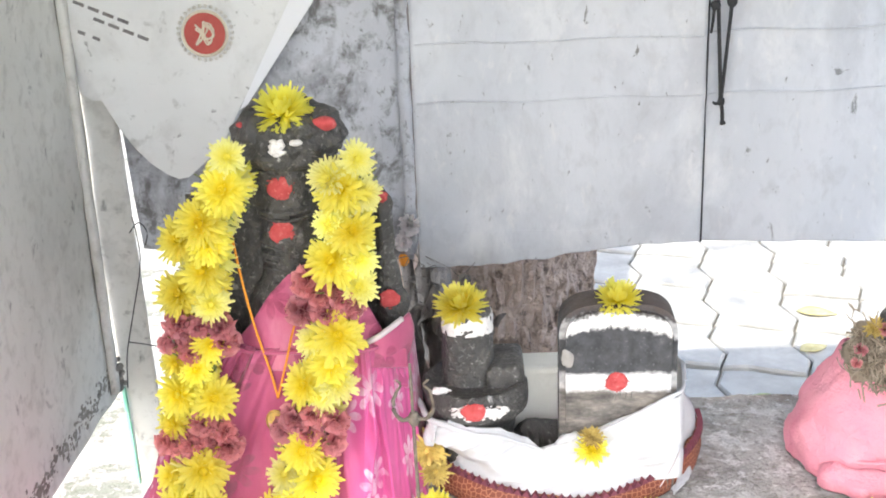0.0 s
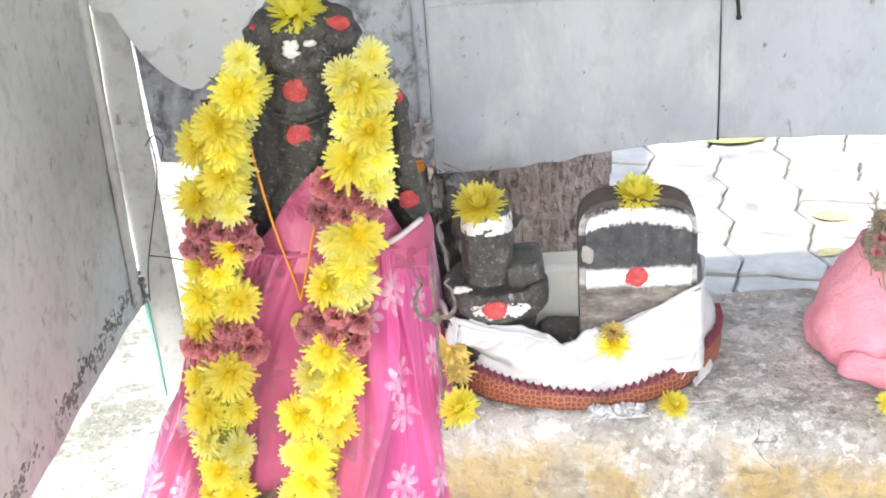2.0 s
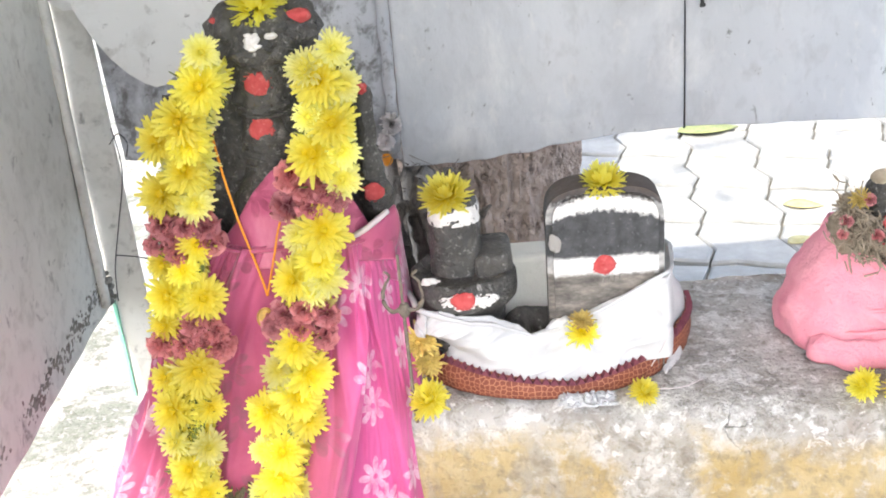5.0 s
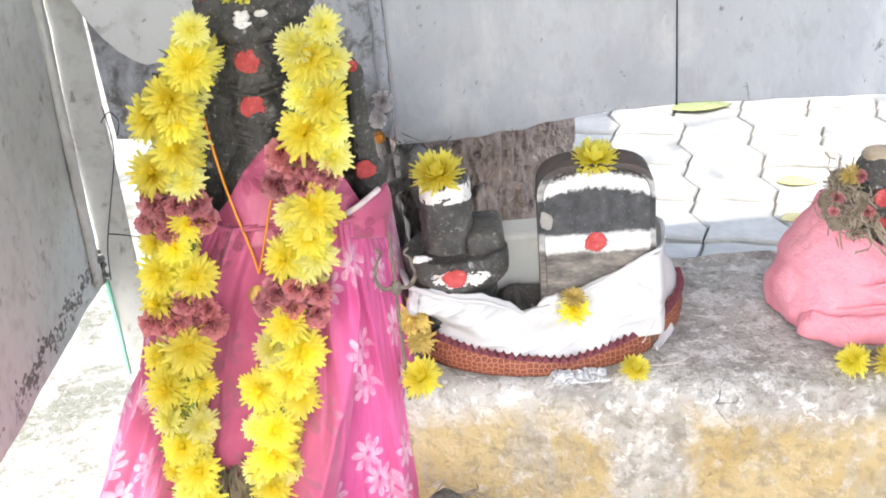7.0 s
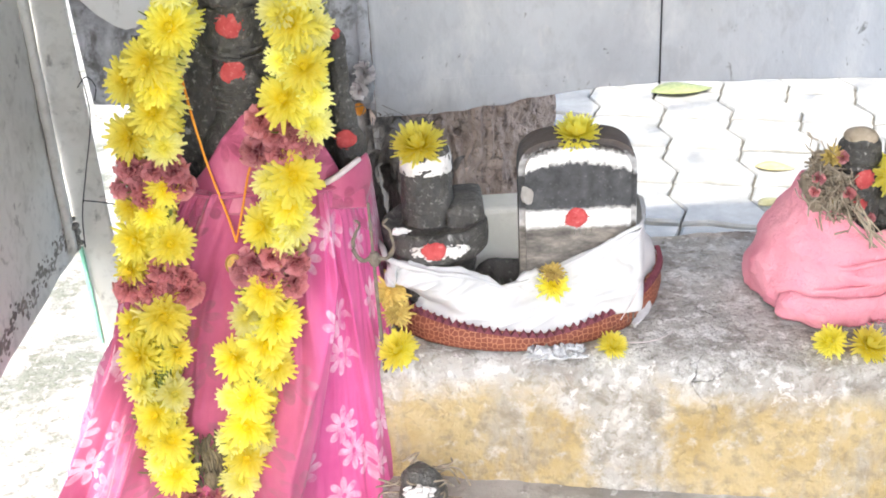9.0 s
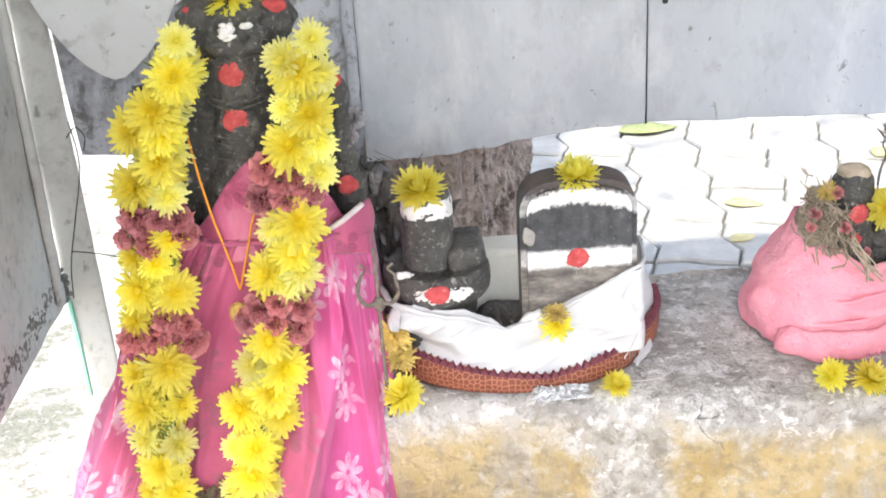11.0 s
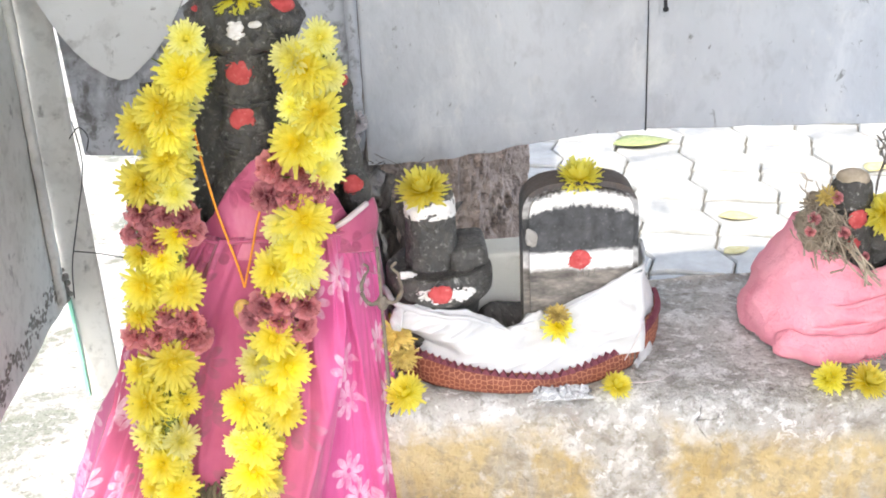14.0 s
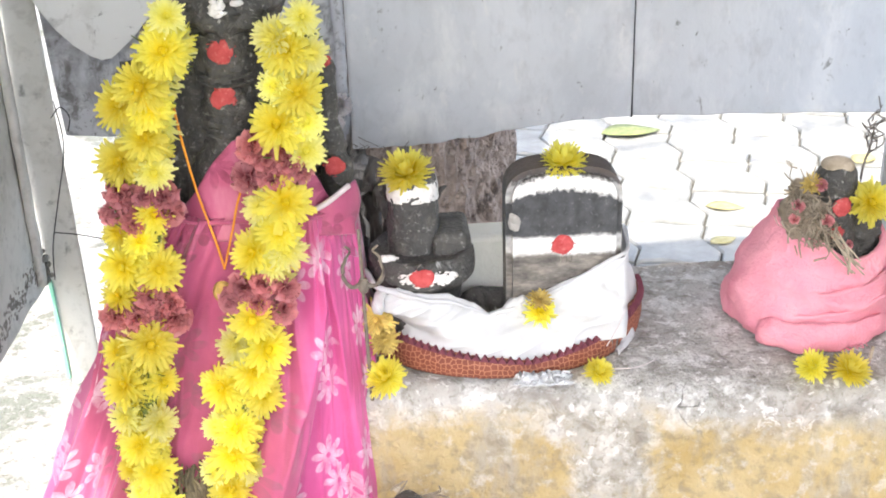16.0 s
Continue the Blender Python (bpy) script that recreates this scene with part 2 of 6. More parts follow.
def sari_material():
    """Magenta cloth with printed daisies, paler towards the skirt's pleats."""
    m, nt, b, tc = start("printed_magenta_cloth")
    uv = tc.outputs["UV"]
    ground = ramp(nt, noise_tex(nt, uv, 7.0), [(0.3, (0.57, 0.065, 0.24)), (0.7, (0.69, 0.135, 0.345))])
    vor = nt.nodes.new("ShaderNodeTexVoronoi")
    vor.voronoi_dimensions, vor.inputs["Scale"].default_value, vor.inputs["Randomness"].default_value = "2D", 15.0, 0.7
    nt.links.new(uv, vor.inputs["Vector"])
    scaled = nt.nodes.new("ShaderNodeVectorMath")
    scaled.operation = "SCALE"
    scaled.inputs["Scale"].default_value = 1.0
    nt.links.new(uv, scaled.inputs[0])
    off = nt.nodes.new("ShaderNodeVectorMath")
    off.operation = "SUBTRACT"
    nt.links.new(scaled.outputs[0], off.inputs[0])
    nt.links.new(vor.outputs["Position"], off.inputs[1])
    sep = nt.nodes.new("ShaderNodeSeparateXYZ")
    nt.links.new(off.outputs[0], sep.inputs[0])
    ang = calc(nt, "ARCTAN2", sep.outputs["X"], sep.outputs["Y"])
    ln = nt.nodes.new("ShaderNodeVectorMath")
    ln.operation = "LENGTH"
    nt.links.new(off.outputs[0], ln.inputs[0])
    r = ln.outputs["Value"]
    petals = calc(nt, "ABSOLUTE", calc(nt, "COSINE", calc(nt, "MULTIPLY", ang, 4.0)))
    limit = calc(nt, "MULTIPLY_ADD", calc(nt, "POWER", petals, 0.6), 0.020, 0.006)
    inside = ramp(nt, calc(nt, "MULTIPLY", calc(nt, "SUBTRACT", limit, r), 100.0), [(0.0, (0, 0, 0)), (0.22, (1, 1, 1))])
    hollow = calc(nt, "GREATER_THAN", r, 0.0035)
    worn = ramp(nt, noise_tex(nt, uv, 42.0, 9.0, 0.7), [(0.36, (0.08,) * 3), (0.62, (0.95,) * 3)])
    mask = calc(nt, "MULTIPLY", calc(nt, "MULTIPLY", inside, hollow), worn)
    sepuv = nt.nodes.new("ShaderNodeSeparateXYZ")
    nt.links.new(uv, sepuv.inputs[0])
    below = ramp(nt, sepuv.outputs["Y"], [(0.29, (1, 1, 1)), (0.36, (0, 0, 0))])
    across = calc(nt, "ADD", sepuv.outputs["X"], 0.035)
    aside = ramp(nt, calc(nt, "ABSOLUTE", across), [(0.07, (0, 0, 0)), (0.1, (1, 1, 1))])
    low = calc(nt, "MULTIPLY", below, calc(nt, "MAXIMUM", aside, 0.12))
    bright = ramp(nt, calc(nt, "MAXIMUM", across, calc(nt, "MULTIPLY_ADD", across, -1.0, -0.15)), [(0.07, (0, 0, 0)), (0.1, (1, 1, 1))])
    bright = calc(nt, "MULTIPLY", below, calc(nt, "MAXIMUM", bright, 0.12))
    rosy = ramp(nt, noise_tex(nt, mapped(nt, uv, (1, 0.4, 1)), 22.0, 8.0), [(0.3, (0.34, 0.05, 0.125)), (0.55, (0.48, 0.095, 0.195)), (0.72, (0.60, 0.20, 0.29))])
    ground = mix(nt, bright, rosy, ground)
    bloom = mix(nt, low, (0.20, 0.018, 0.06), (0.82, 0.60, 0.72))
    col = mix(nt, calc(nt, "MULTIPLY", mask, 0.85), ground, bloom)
    nt.links.new(col, b.inputs["Base Color"])
    b.inputs["Roughness"].default_value = 0.6
    b.inputs["Sheen Weight"].default_value = 0.25
    t = nt.nodes.new("ShaderNodeBsdfTranslucent")
    nt.links.new(col, t.inputs[0])
    ms = nt.nodes.new("ShaderNodeMixShader")
    ms.inputs[0].default_value = 0.08
    nt.links.new(b.outputs[0], ms.inputs[1])
    nt.links.new(t.outputs[0], ms.inputs[2])
    nt.links.new(ms.outputs[0], nt.nodes["Material Output"].inputs[0])
    bumped(nt, b, noise_tex(nt, uv, 900.0, 2), 0.2, 0.0006)
    return m


M["sari"] = sari_material()


def ledge_material():
    """Weathered concrete on top; old ochre limewash left in patches on the upright face."""
    m, nt, b, tc = start("limewashed_concrete")
    vec = tc.outputs["Object"]
    col = ramp(nt, noise_tex(nt, vec, 10, 8), [(0.3, (0.34, 0.325, 0.30)), (0.7, (0.58, 0.565, 0.54))])
    for k, (c, s, lo, hi, a) in enumerate((((0.27, 0.21, 0.165), 8, 0.53, 0.66, 0.7), ((0.16, 0.14, 0.12), 30, 0.54, 0.66, 0.6), ((0.74, 0.735, 0.72), 26, 0.51, 0.59, 0.6), ((0.82, 0.81, 0.80), 75, 0.56, 0.62, 0.7), ((0.20, 0.17, 0.14), 14, 0.55, 0.66, 0.6), ((0.17, 0.15, 0.12), 120, 0.54, 0.63, 0.5))):
        f = ramp(nt, noise_tex(nt, mapped(nt, vec, loc=(k * 2.2, k, 0)), s, 9, 0.65, 0.5), [(lo, (0, 0, 0)), (hi, (a,) * 3)])
        col = mix(nt, f, col, c)
    wash = ramp(nt, noise_tex(nt, vec, 12, 4), [(0.3, (0.43, 0.30, 0.11)), (0.7, (0.55, 0.44, 0.25))])
    wash = mix(nt, ramp(nt, noise_tex(nt, mapped(nt, vec, (1, 1, 0.4)), 18, 8), [(0.5, (0, 0, 0)), (0.64, (0.85,) * 3)]), wash, (0.38, 0.34, 0.28))
    sep = nt.nodes.new("ShaderNodeSeparateXYZ")
    nt.links.new(vec, sep.inputs[0])
    edge = calc(nt, "MULTIPLY_ADD", noise_tex(nt, vec, 9, 7, 0.6), -0.13, 0.83)
    h = calc(nt, "SUBTRACT", edge, sep.outputs["Z"])
    off = calc(nt, "DIVIDE", calc(nt, "SUBTRACT", sep.outputs["X"], 0.28), 0.09)
    bare = calc(nt, "POWER", 2.718, calc(nt, "MULTIPLY", calc(nt, "MULTIPLY", off, off), -1.0))
    left = calc(nt, "MULTIPLY_ADD", bare, -0.13, noise_tex(nt, mapped(nt, vec, loc=(5, 2, 1)), 6.5, 6))
    patch = ramp(nt, calc(nt, "ADD", left, 0.10), [(0.40, (0.15,) * 3), (0.52, (0.95,) * 3)])
    wash = mix(nt, ramp(nt, noise_tex(nt, vec, 70, 8), [(0.5, (0, 0, 0)), (0.64, (0.6,) * 3)]), wash, (0.26, 0.21, 0.14))
    wash = mix(nt, ramp(nt, noise_tex(nt, mapped(nt, vec, loc=(9, 1, 3)), 45, 8), [(0.55, (0, 0, 0)), (0.66, (0.6,) * 3)]), wash, (0.62, 0.59, 0.53))
    f = calc(nt, "MULTIPLY", ramp(nt, h, [(0.0, (0, 0, 0)), (0.035, (1, 1, 1))]), patch)
    col = mix(nt, f, col, wash)
    warp = nt.nodes.new("ShaderNodeTexNoise")
    warp.inputs["Scale"].default_value, warp.inputs["Detail"].default_value = 14.0, 6.0
    nt.links.new(vec, warp.inputs["Vector"])
    shifted = nt.nodes.new("ShaderNodeVectorMath")
    shifted.operation = "MULTIPLY_ADD"
    shifted.inputs[1].default_value = (0.12, 0.12, 0.12)
    nt.links.new(warp.outputs["Color"], shifted.inputs[0])
    nt.links.new(vec, shifted.inputs[2])
    cracks = nt.nodes.new("ShaderNodeTexVoronoi")
    cracks.feature = "DISTANCE_TO_EDGE"
    cracks.inputs["Scale"].default_value = 6.5
    nt.links.new(shifted.outputs[0], cracks.inputs["Vector"])
    line = ramp(nt, cracks.outputs["Distance"], [(0.002, (1, 1, 1)), (0.008, (0, 0, 0))])
    some = ramp(nt, noise_tex(nt, mapped(nt, vec, loc=(4, 4, 4)), 7, 4), [(0.52, (0, 0, 0)), (0.64, (0.7,) * 3)])
    gap = calc(nt, "MULTIPLY", line, some)
    col = mix(nt, gap, col, (0.07, 0.06, 0.05))
    nt.links.new(col, b.inputs["Base Color"])
    b.inputs["Roughness"].default_value = 0.9
    relief = calc(nt, "ADD", noise_tex(nt, vec, 140, 6), calc(nt, "MULTIPLY", noise_tex(nt, vec, 25, 6), 2.5))
    bumped(nt, b, calc(nt, "SUBTRACT", relief, calc(nt, "MULTIPLY", gap, 1.5)), 0.9, 0.006)
    return m


M["ledge"] = ledge_material()


def slab_material():
    """Black-painted upper stone with two ash bands, bare grey below; the edges run unevenly."""
    m, nt, b, tc = start("painted_stone_slab")
    vec = tc.outputs["Object"]
    sep = nt.nodes.new("ShaderNodeSeparateXYZ")
    nt.links.new(vec, sep.inputs[0])
    streak = calc(nt, "MULTIPLY_ADD", noise_tex(nt, mapped(nt, vec, (1, 1, 0.25)), 190, 4), 0.011, -0.0055)
    wob = calc(nt, "ADD", streak, calc(nt, "MULTIPLY_ADD", noise_tex(nt, vec, 130, 8, 0.75), 0.02, -0.010))
    wob2 = calc(nt, "ADD", calc(nt, "MULTIPLY_ADD", noise_tex(nt, vec, 40, 5), 0.010, -0.005), calc(nt, "MULTIPLY_ADD", noise_tex(nt, vec, 220, 8, 0.75), 0.008, -0.004))
    z = sep.outputs["Z"]
    arch = calc(nt, "MULTIPLY", calc(nt, "POWER", calc(nt, "ABSOLUTE", calc(nt, "SUBTRACT", sep.outputs["X"], 0.228)), 2.0), 4.0)
    zt = calc(nt, "ADD", calc(nt, "ADD", z, arch), wob)
    zb = calc(nt, "ADD", z, wob2)
    black = ramp(nt, noise_tex(nt, vec, 60, 6), [(0.35, (0.035, 0.036, 0.039)), (0.7, (0.085, 0.087, 0.092))])
    black = mix(nt, ramp(nt, noise_tex(nt, mapped(nt, vec, loc=(2, 4, 1)), 260, 6, 0.7), [(0.60, (0, 0, 0)), (0.72, (0.5,) * 3)]), black, (0.32, 0.32, 0.33))
    bare = ramp(nt, noise_tex(nt, mapped(nt, vec, (0.6, 1, 1.6)), 40, 9, 0.7), [(0.32, (0.05, 0.045, 0.042)), (0.5, (0.16, 0.145, 0.13)), (0.68, (0.34, 0.30, 0.26))])
    ash = ramp(nt, noise_tex(nt, vec, 90, 6), [(0.3, (0.62, 0.6, 0.58)), (0.6, (0.82, 0.81, 0.8))])
    up = ramp(nt, zb, [(0.928, (0, 0, 0)), (0.934, (1, 1, 1))])
    col = mix(nt, up, bare, black)

    def band(v, lo, hi, soft):
        a = nt.nodes.new("ShaderNodeMapRange")
        a.inputs[1].default_value, a.inputs[2].default_value = lo - soft, lo + soft
        c = nt.nodes.new("ShaderNodeMapRange")
        c.inputs[1].default_value, c.inputs[2].default_value = hi + soft, hi - soft
        nt.links.new(v, a.inputs[0])
        nt.links.new(v, c.inputs[0])
        return calc(nt, "MULTIPLY", a.outputs[0], c.outputs[0])
    depth = calc(nt, "SUBTRACT", sep.outputs["Y"], calc(nt, "MULTIPLY", calc(nt, "SUBTRACT", sep.outputs["X"], 0.2335), -0.0524))
    depth = calc(nt, "ADD", depth, calc(nt, "MULTIPLY_ADD", noise_tex(nt, vec, 120, 6), 0.008, -0.004))
    facing = ramp(nt, depth, [(0.919, (1, 1, 1)), (0.925, (0, 0, 0))])
    col = mix(nt, calc(nt, "MULTIPLY", facing, band(zb, 0.924, 0.944, 0.0025)), col, ash)
    col = mix(nt, calc(nt, "MULTIPLY", facing, band(zt, 0.9985, 1.0145, 0.0022)), col, ash)
    col = mix(nt, ramp(nt, calc(nt, "MULTIPLY", zt, 0.5), [(0.5073, (0, 0, 0)), (0.509, (0.6,) * 3)]), col, (0.12, 0.085, 0.07))
    nt.links.new(col, b.inputs["Base Color"])
    b.inputs["Roughness"].default_value = 0.75
    bumped(nt, b, calc(nt, "ADD", noise_tex(nt, vec, 220, 4), noise_tex(nt, vec, 50, 4)), 0.5, 0.002)
    return m


M["slab"] = slab_material()


def brocade_material():
    """Red-brown border cloth with a fine gold lattice."""
    m, nt, b, tc = start("brown_brocade")
    uv = tc.outputs["UV"]
    v = nt.nodes.new("ShaderNodeTexVoronoi")
    v.feature, v.voronoi_dimensions = "DISTANCE_TO_EDGE", "2D"
    v.inputs["Scale"].default_value, v.inputs["Randomness"].default_value = 170.0, 0.6
    nt.links.new(uv, v.inputs["Vector"])
    f = ramp(nt, v.outputs["Distance"], [(0.05, (0.75,) * 3), (0.13, (0, 0, 0))])
    base = ramp(nt, noise_tex(nt, uv, 40, 5), [(0.3, (0.15, 0.035, 0.022)), (0.7, (0.24, 0.065, 0.035))])
    col = mix(nt, f, base, (0.46, 0.20, 0.11))
    nt.links.new(col, b.inputs["Base Color"])
    b.inputs["Roughness"].default_value = 0.7
    bumped(nt, b, v.outputs["Distance"], 0.3, 0.001)
    return m


M["brocade"] = brocade_material()


# ---- building helpers ----
def as_mesh(name, verts, faces, mats, smooth=True, uvs=None, slots=None):
    me = bpy.data.meshes.new(name)
    me.from_pydata([tuple(v) for v in verts], [], faces)
    for mt in (mats if isinstance(mats, (list, tuple)) else [mats]):
        me.materials.append(mt)
    if slots:
        me.polygons.foreach_set("material_index", slots)
    if uvs is not None:
        layer = me.uv_layers.new(name="UVMap")
        for loop in me.loops:
            layer.data[loop.index].uv = uvs[loop.vertex_index]
    if smooth:
        me.polygons.foreach_set("use_smooth", [True] * len(me.polygons))
    me.update()
    return me


def bm_mesh(name, bm, material, smooth=False):
    bmesh.ops.recalc_face_normals(bm, faces=bm.faces)
    me = bpy.data.meshes.new(name)
    bm.to_mesh(me)
    bm.free()
    me.materials.append(material)
    if smooth:
        me.polygons.foreach_set("use_smooth", [True] * len(me.polygons))
    return me


def adopt(ob, parent):
    ob.parent = parent
    ob.matrix_parent_inverse = parent.matrix_basis.inverted()
    return ob


def part(name, me, parent, label=""):
    ob = adopt(new(name, me), parent)
    return tagged(ob, label)


def thing(name, base, label, category, group="", kind=""):
    ob = new(name)
    ob.empty_display_size = 0.02
    ob.location = base
    ob.matrix_basis = Matrix.Translation(base)
    return tagged(ob, label, category, group, kind)


def single(name, me, label, category, group="", kind=""):
    return tagged(new(name, me), label, category, group, kind)


def box_bm(x0, x1, y0, y1, z0, z1, bevel=0.0, segs=2):
    bm = bmesh.new()
    bmesh.ops.create_cube(bm, size=1)
    for v in bm.verts:
        v.co = Vector(((x0 + x1) / 2 + v.co.x * (x1 - x0), (y0 + y1) / 2 + v.co.y * (y1 - y0), (z0 + z1) / 2 + v.co.z * (z1 - z0)))
    if bevel:
        bmesh.ops.bevel(bm, geom=list(bm.edges), offset=bevel, segments=segs, affect="EDGES", profile=0.5)
    return bm


def grid_faces(nu, nv, wrap=False):
    out = []
    for i in range(nu - (0 if wrap else 1)):
        for j in range(nv - 1):
            a, b = i * nv + j, ((i + 1) % nu) * nv + j
            out.append((a, b, b + 1, a + 1))
    return out


def loft(rings, seg=32, caps=True, rough=0.0, freq=30.0, power=2.0):
    """Rings of (x, y, z, half width, half depth): verts and faces of a closed rounded body."""
    verts, faces = [], []
    for cx, cy, z, hw, hd in rings:
        for k in range(seg):
            a = 2 * math.pi * k / seg
            c, s = math.cos(a), math.sin(a)
            x = cx + hw * math.copysign(abs(c) ** (2 / power), c)
            y = cy + hd * math.copysign(abs(s) ** (2 / power), s)
            p = Vector((x, y, z))
            if rough:
                p += noise.noise_vector(p * freq) * rough
            verts.append(p)
    n = len(rings)
    for i in range(n - 1):
        for k in range(seg):
            faces.append((i * seg + k, i * seg + (k + 1) % seg, (i + 1) * seg + (k + 1) % seg, (i + 1) * seg + k))
    if caps:
        faces.append(tuple(reversed(range(seg))))
        faces.append(tuple(range((n - 1) * seg, n * seg)))
    return verts, faces


def dense(rings, steps=5):
    """Rings with smooth rings between them."""
    out = []
    arr = [np.array(r, float) for r in rings]
    for i in range(len(arr) - 1):
        p0, p1, p2, p3 = arr[max(i - 1, 0)], arr[i], arr[i + 1], arr[min(i + 2, len(arr) - 1)]
        for k in range(steps):
            t = k / steps
            out.append(0.5 * (2 * p1 + (p2 - p0) * t + (2 * p0 - 5 * p1 + 4 * p2 - p3) * t * t + (3 * p1 - p0 - 3 * p2 + p3) * t ** 3))
    out.append(arr[-1])
    return out


def tube(points, radius, seg=8, steps=6, taper=1.0):
    """A round cord along a smooth line through the points."""
    pts = dense(points, steps)
    verts, faces = [], []
    n = len(pts)
    for i, p in enumerate(pts):
        d = Vector(pts[min(i + 1, n - 1)]) - Vector(pts[max(i - 1, 0)])
        q = d.normalized().to_track_quat("Z", "Y")
        r = radius * (1 + (taper - 1) * i / (n - 1))
        for k in range(seg):
            a = 2 * math.pi * k / seg
            verts.append(Vector(p) + q @ Vector((r * math.cos(a), r * math.sin(a), 0)))
    for i in range(n - 1):
        for k in range(seg):
            faces.append((i * seg + k, i * seg + (k + 1) % seg, (i + 1) * seg + (k + 1) % seg, (i + 1) * seg + k))
    faces += [tuple(reversed(range(seg))), tuple(range((n - 1) * seg, n * seg))]
    return verts, faces


def join(*shapes):
    verts, faces, slots = [], [], []
    for k, (v, f) in enumerate(shapes):
        o = len(verts)
        verts += v
        faces += [tuple(i + o for i in q) for q in f]
        slots += [k] * len(f)
    return verts, faces, slots


def blob(c, r, squash=(1, 1, 1), rough=0.15, freq=60, seg=14):
    """An uneven rounded lump."""
    verts, faces = [], []
    rows = seg // 2 + 1
    for i in range(rows):
        th = math.pi * i / (rows - 1)
        for k in range(seg):
            a = 2 * math.pi * k / seg
            p = Vector((math.sin(th) * math.cos(a) * squash[0], math.sin(th) * math.sin(a) * squash[1], math.cos(th) * squash[2])) * r
            p *= 1 + rough * noise.noise((Vector(c) + p) * freq)
            verts.append(Vector(c) + p)
    for i in range(rows - 1):
        for k in range(seg):
            faces.append((i * seg + k, (i + 1) * seg + k, (i + 1) * seg + (k + 1) % seg, i * seg + (k + 1) % seg))
    return verts, faces


# ---- flowers ----
def petal(verts, faces, az, elev, length, width, r0, h0, curl, rnd):
    d = Vector((math.cos(az), math.sin(az), 0))
    side = Vector((-d.y, d.x, 0))
    up = Vector((0, 0, 1))
    o = len(verts)
    base = d * r0 + up * h0
    e2 = elev + curl
    mid = base + (d * math.cos(elev) + up * math.sin(elev)) * length * 0.55
    tip = mid + (d * math.cos(e2) + up * math.sin(e2)) * length * 0.45
    tw = side * width * 0.5
    cup = up * width * 0.12
    faces.append((0, o, o + 1))
    k = rnd.uniform(-0.2, 0.2)
    verts += [base - tw * 0.5, base + tw * 0.5, mid - tw + cup, mid + tw + cup, mid - cup, tip + tw * (k - 0.42), tip + tw * (k + 0.42)]
    faces += [(o, o + 4, o + 2), (o, o + 1, o + 4), (o + 1, o + 3, o + 4), (o + 2, o + 4, o + 5), (o + 4, o + 6, o + 5), (o + 4, o + 3, o + 6)]


BLOOM = ((24, 0.90, -0.28, 0.23, 0.0), (28, 0.92, 0.0, 0.23, 0.05), (28, 0.86, 0.24, 0.22, 0.09), (26, 0.75, 0.45, 0.20, 0.12), (22, 0.60, 0.66, 0.17, 0.14), (16, 0.44, 0.9, 0.14, 0.15))
DOME = ((36, 0.80, -0.15, 0.19, 0.0), (40, 0.84, 0.12, 0.19, 0.03), (40, 0.86, 0.38, 0.18, 0.06), (36, 0.84, 0.62, 0.18, 0.08), (30, 0.78, 0.86, 0.17, 0.09), (22, 0.70, 1.1, 0.16, 0.1), (12, 0.62, 1.35, 0.15, 0.1))


def mum_mesh(name, radius, seed, material, ragged=0.15, rings=BLOOM):
    """A chrysanthemum head of four rings of petals, facing up its z axis."""
    rnd = random.Random(seed)
    verts, faces = [Vector((0, 0, 0))], []
    for count, length, elev, width, h in rings:
        ph = rnd.random() * 6
        for k in range(count):
            az = ph + 2 * math.pi * (k + rnd.uniform(-0.3, 0.3)) / count
            petal(verts, faces, az, elev + rnd.uniform(-0.3, 0.3), radius * length * (1 + rnd.uniform(-ragged, ragged)), radius * width * rnd.uniform(0.8, 1.2), radius * 0.1, radius * h, rnd.uniform(-0.3, 0.5), rnd)
    o = len(verts)
    for r, h in ((0.2, 0.16), (0.16, 0.27), (0.07, 0.34)):
        for k in range(9):
            a = 2 * math.pi * (k + rnd.uniform(-0.2, 0.2)) / 9
            verts.append(Vector((radius * r * math.cos(a), radius * r * math.sin(a), radius * h * rnd.uniform(0.85, 1.15))))
    for ring in range(2):
        for k in range(9):
            b = o + ring * 9
            faces.append((b + k, b + (k + 1) % 9, b + 9 + (k + 1) % 9, b + 9 + k))
    faces.append(tuple(range(o + 18, o + 27)))
    faces += [(0, o + (k + 1) % 9, o + k) for k in range(9)]
    return as_mesh(name, verts, faces, material, smooth=False)


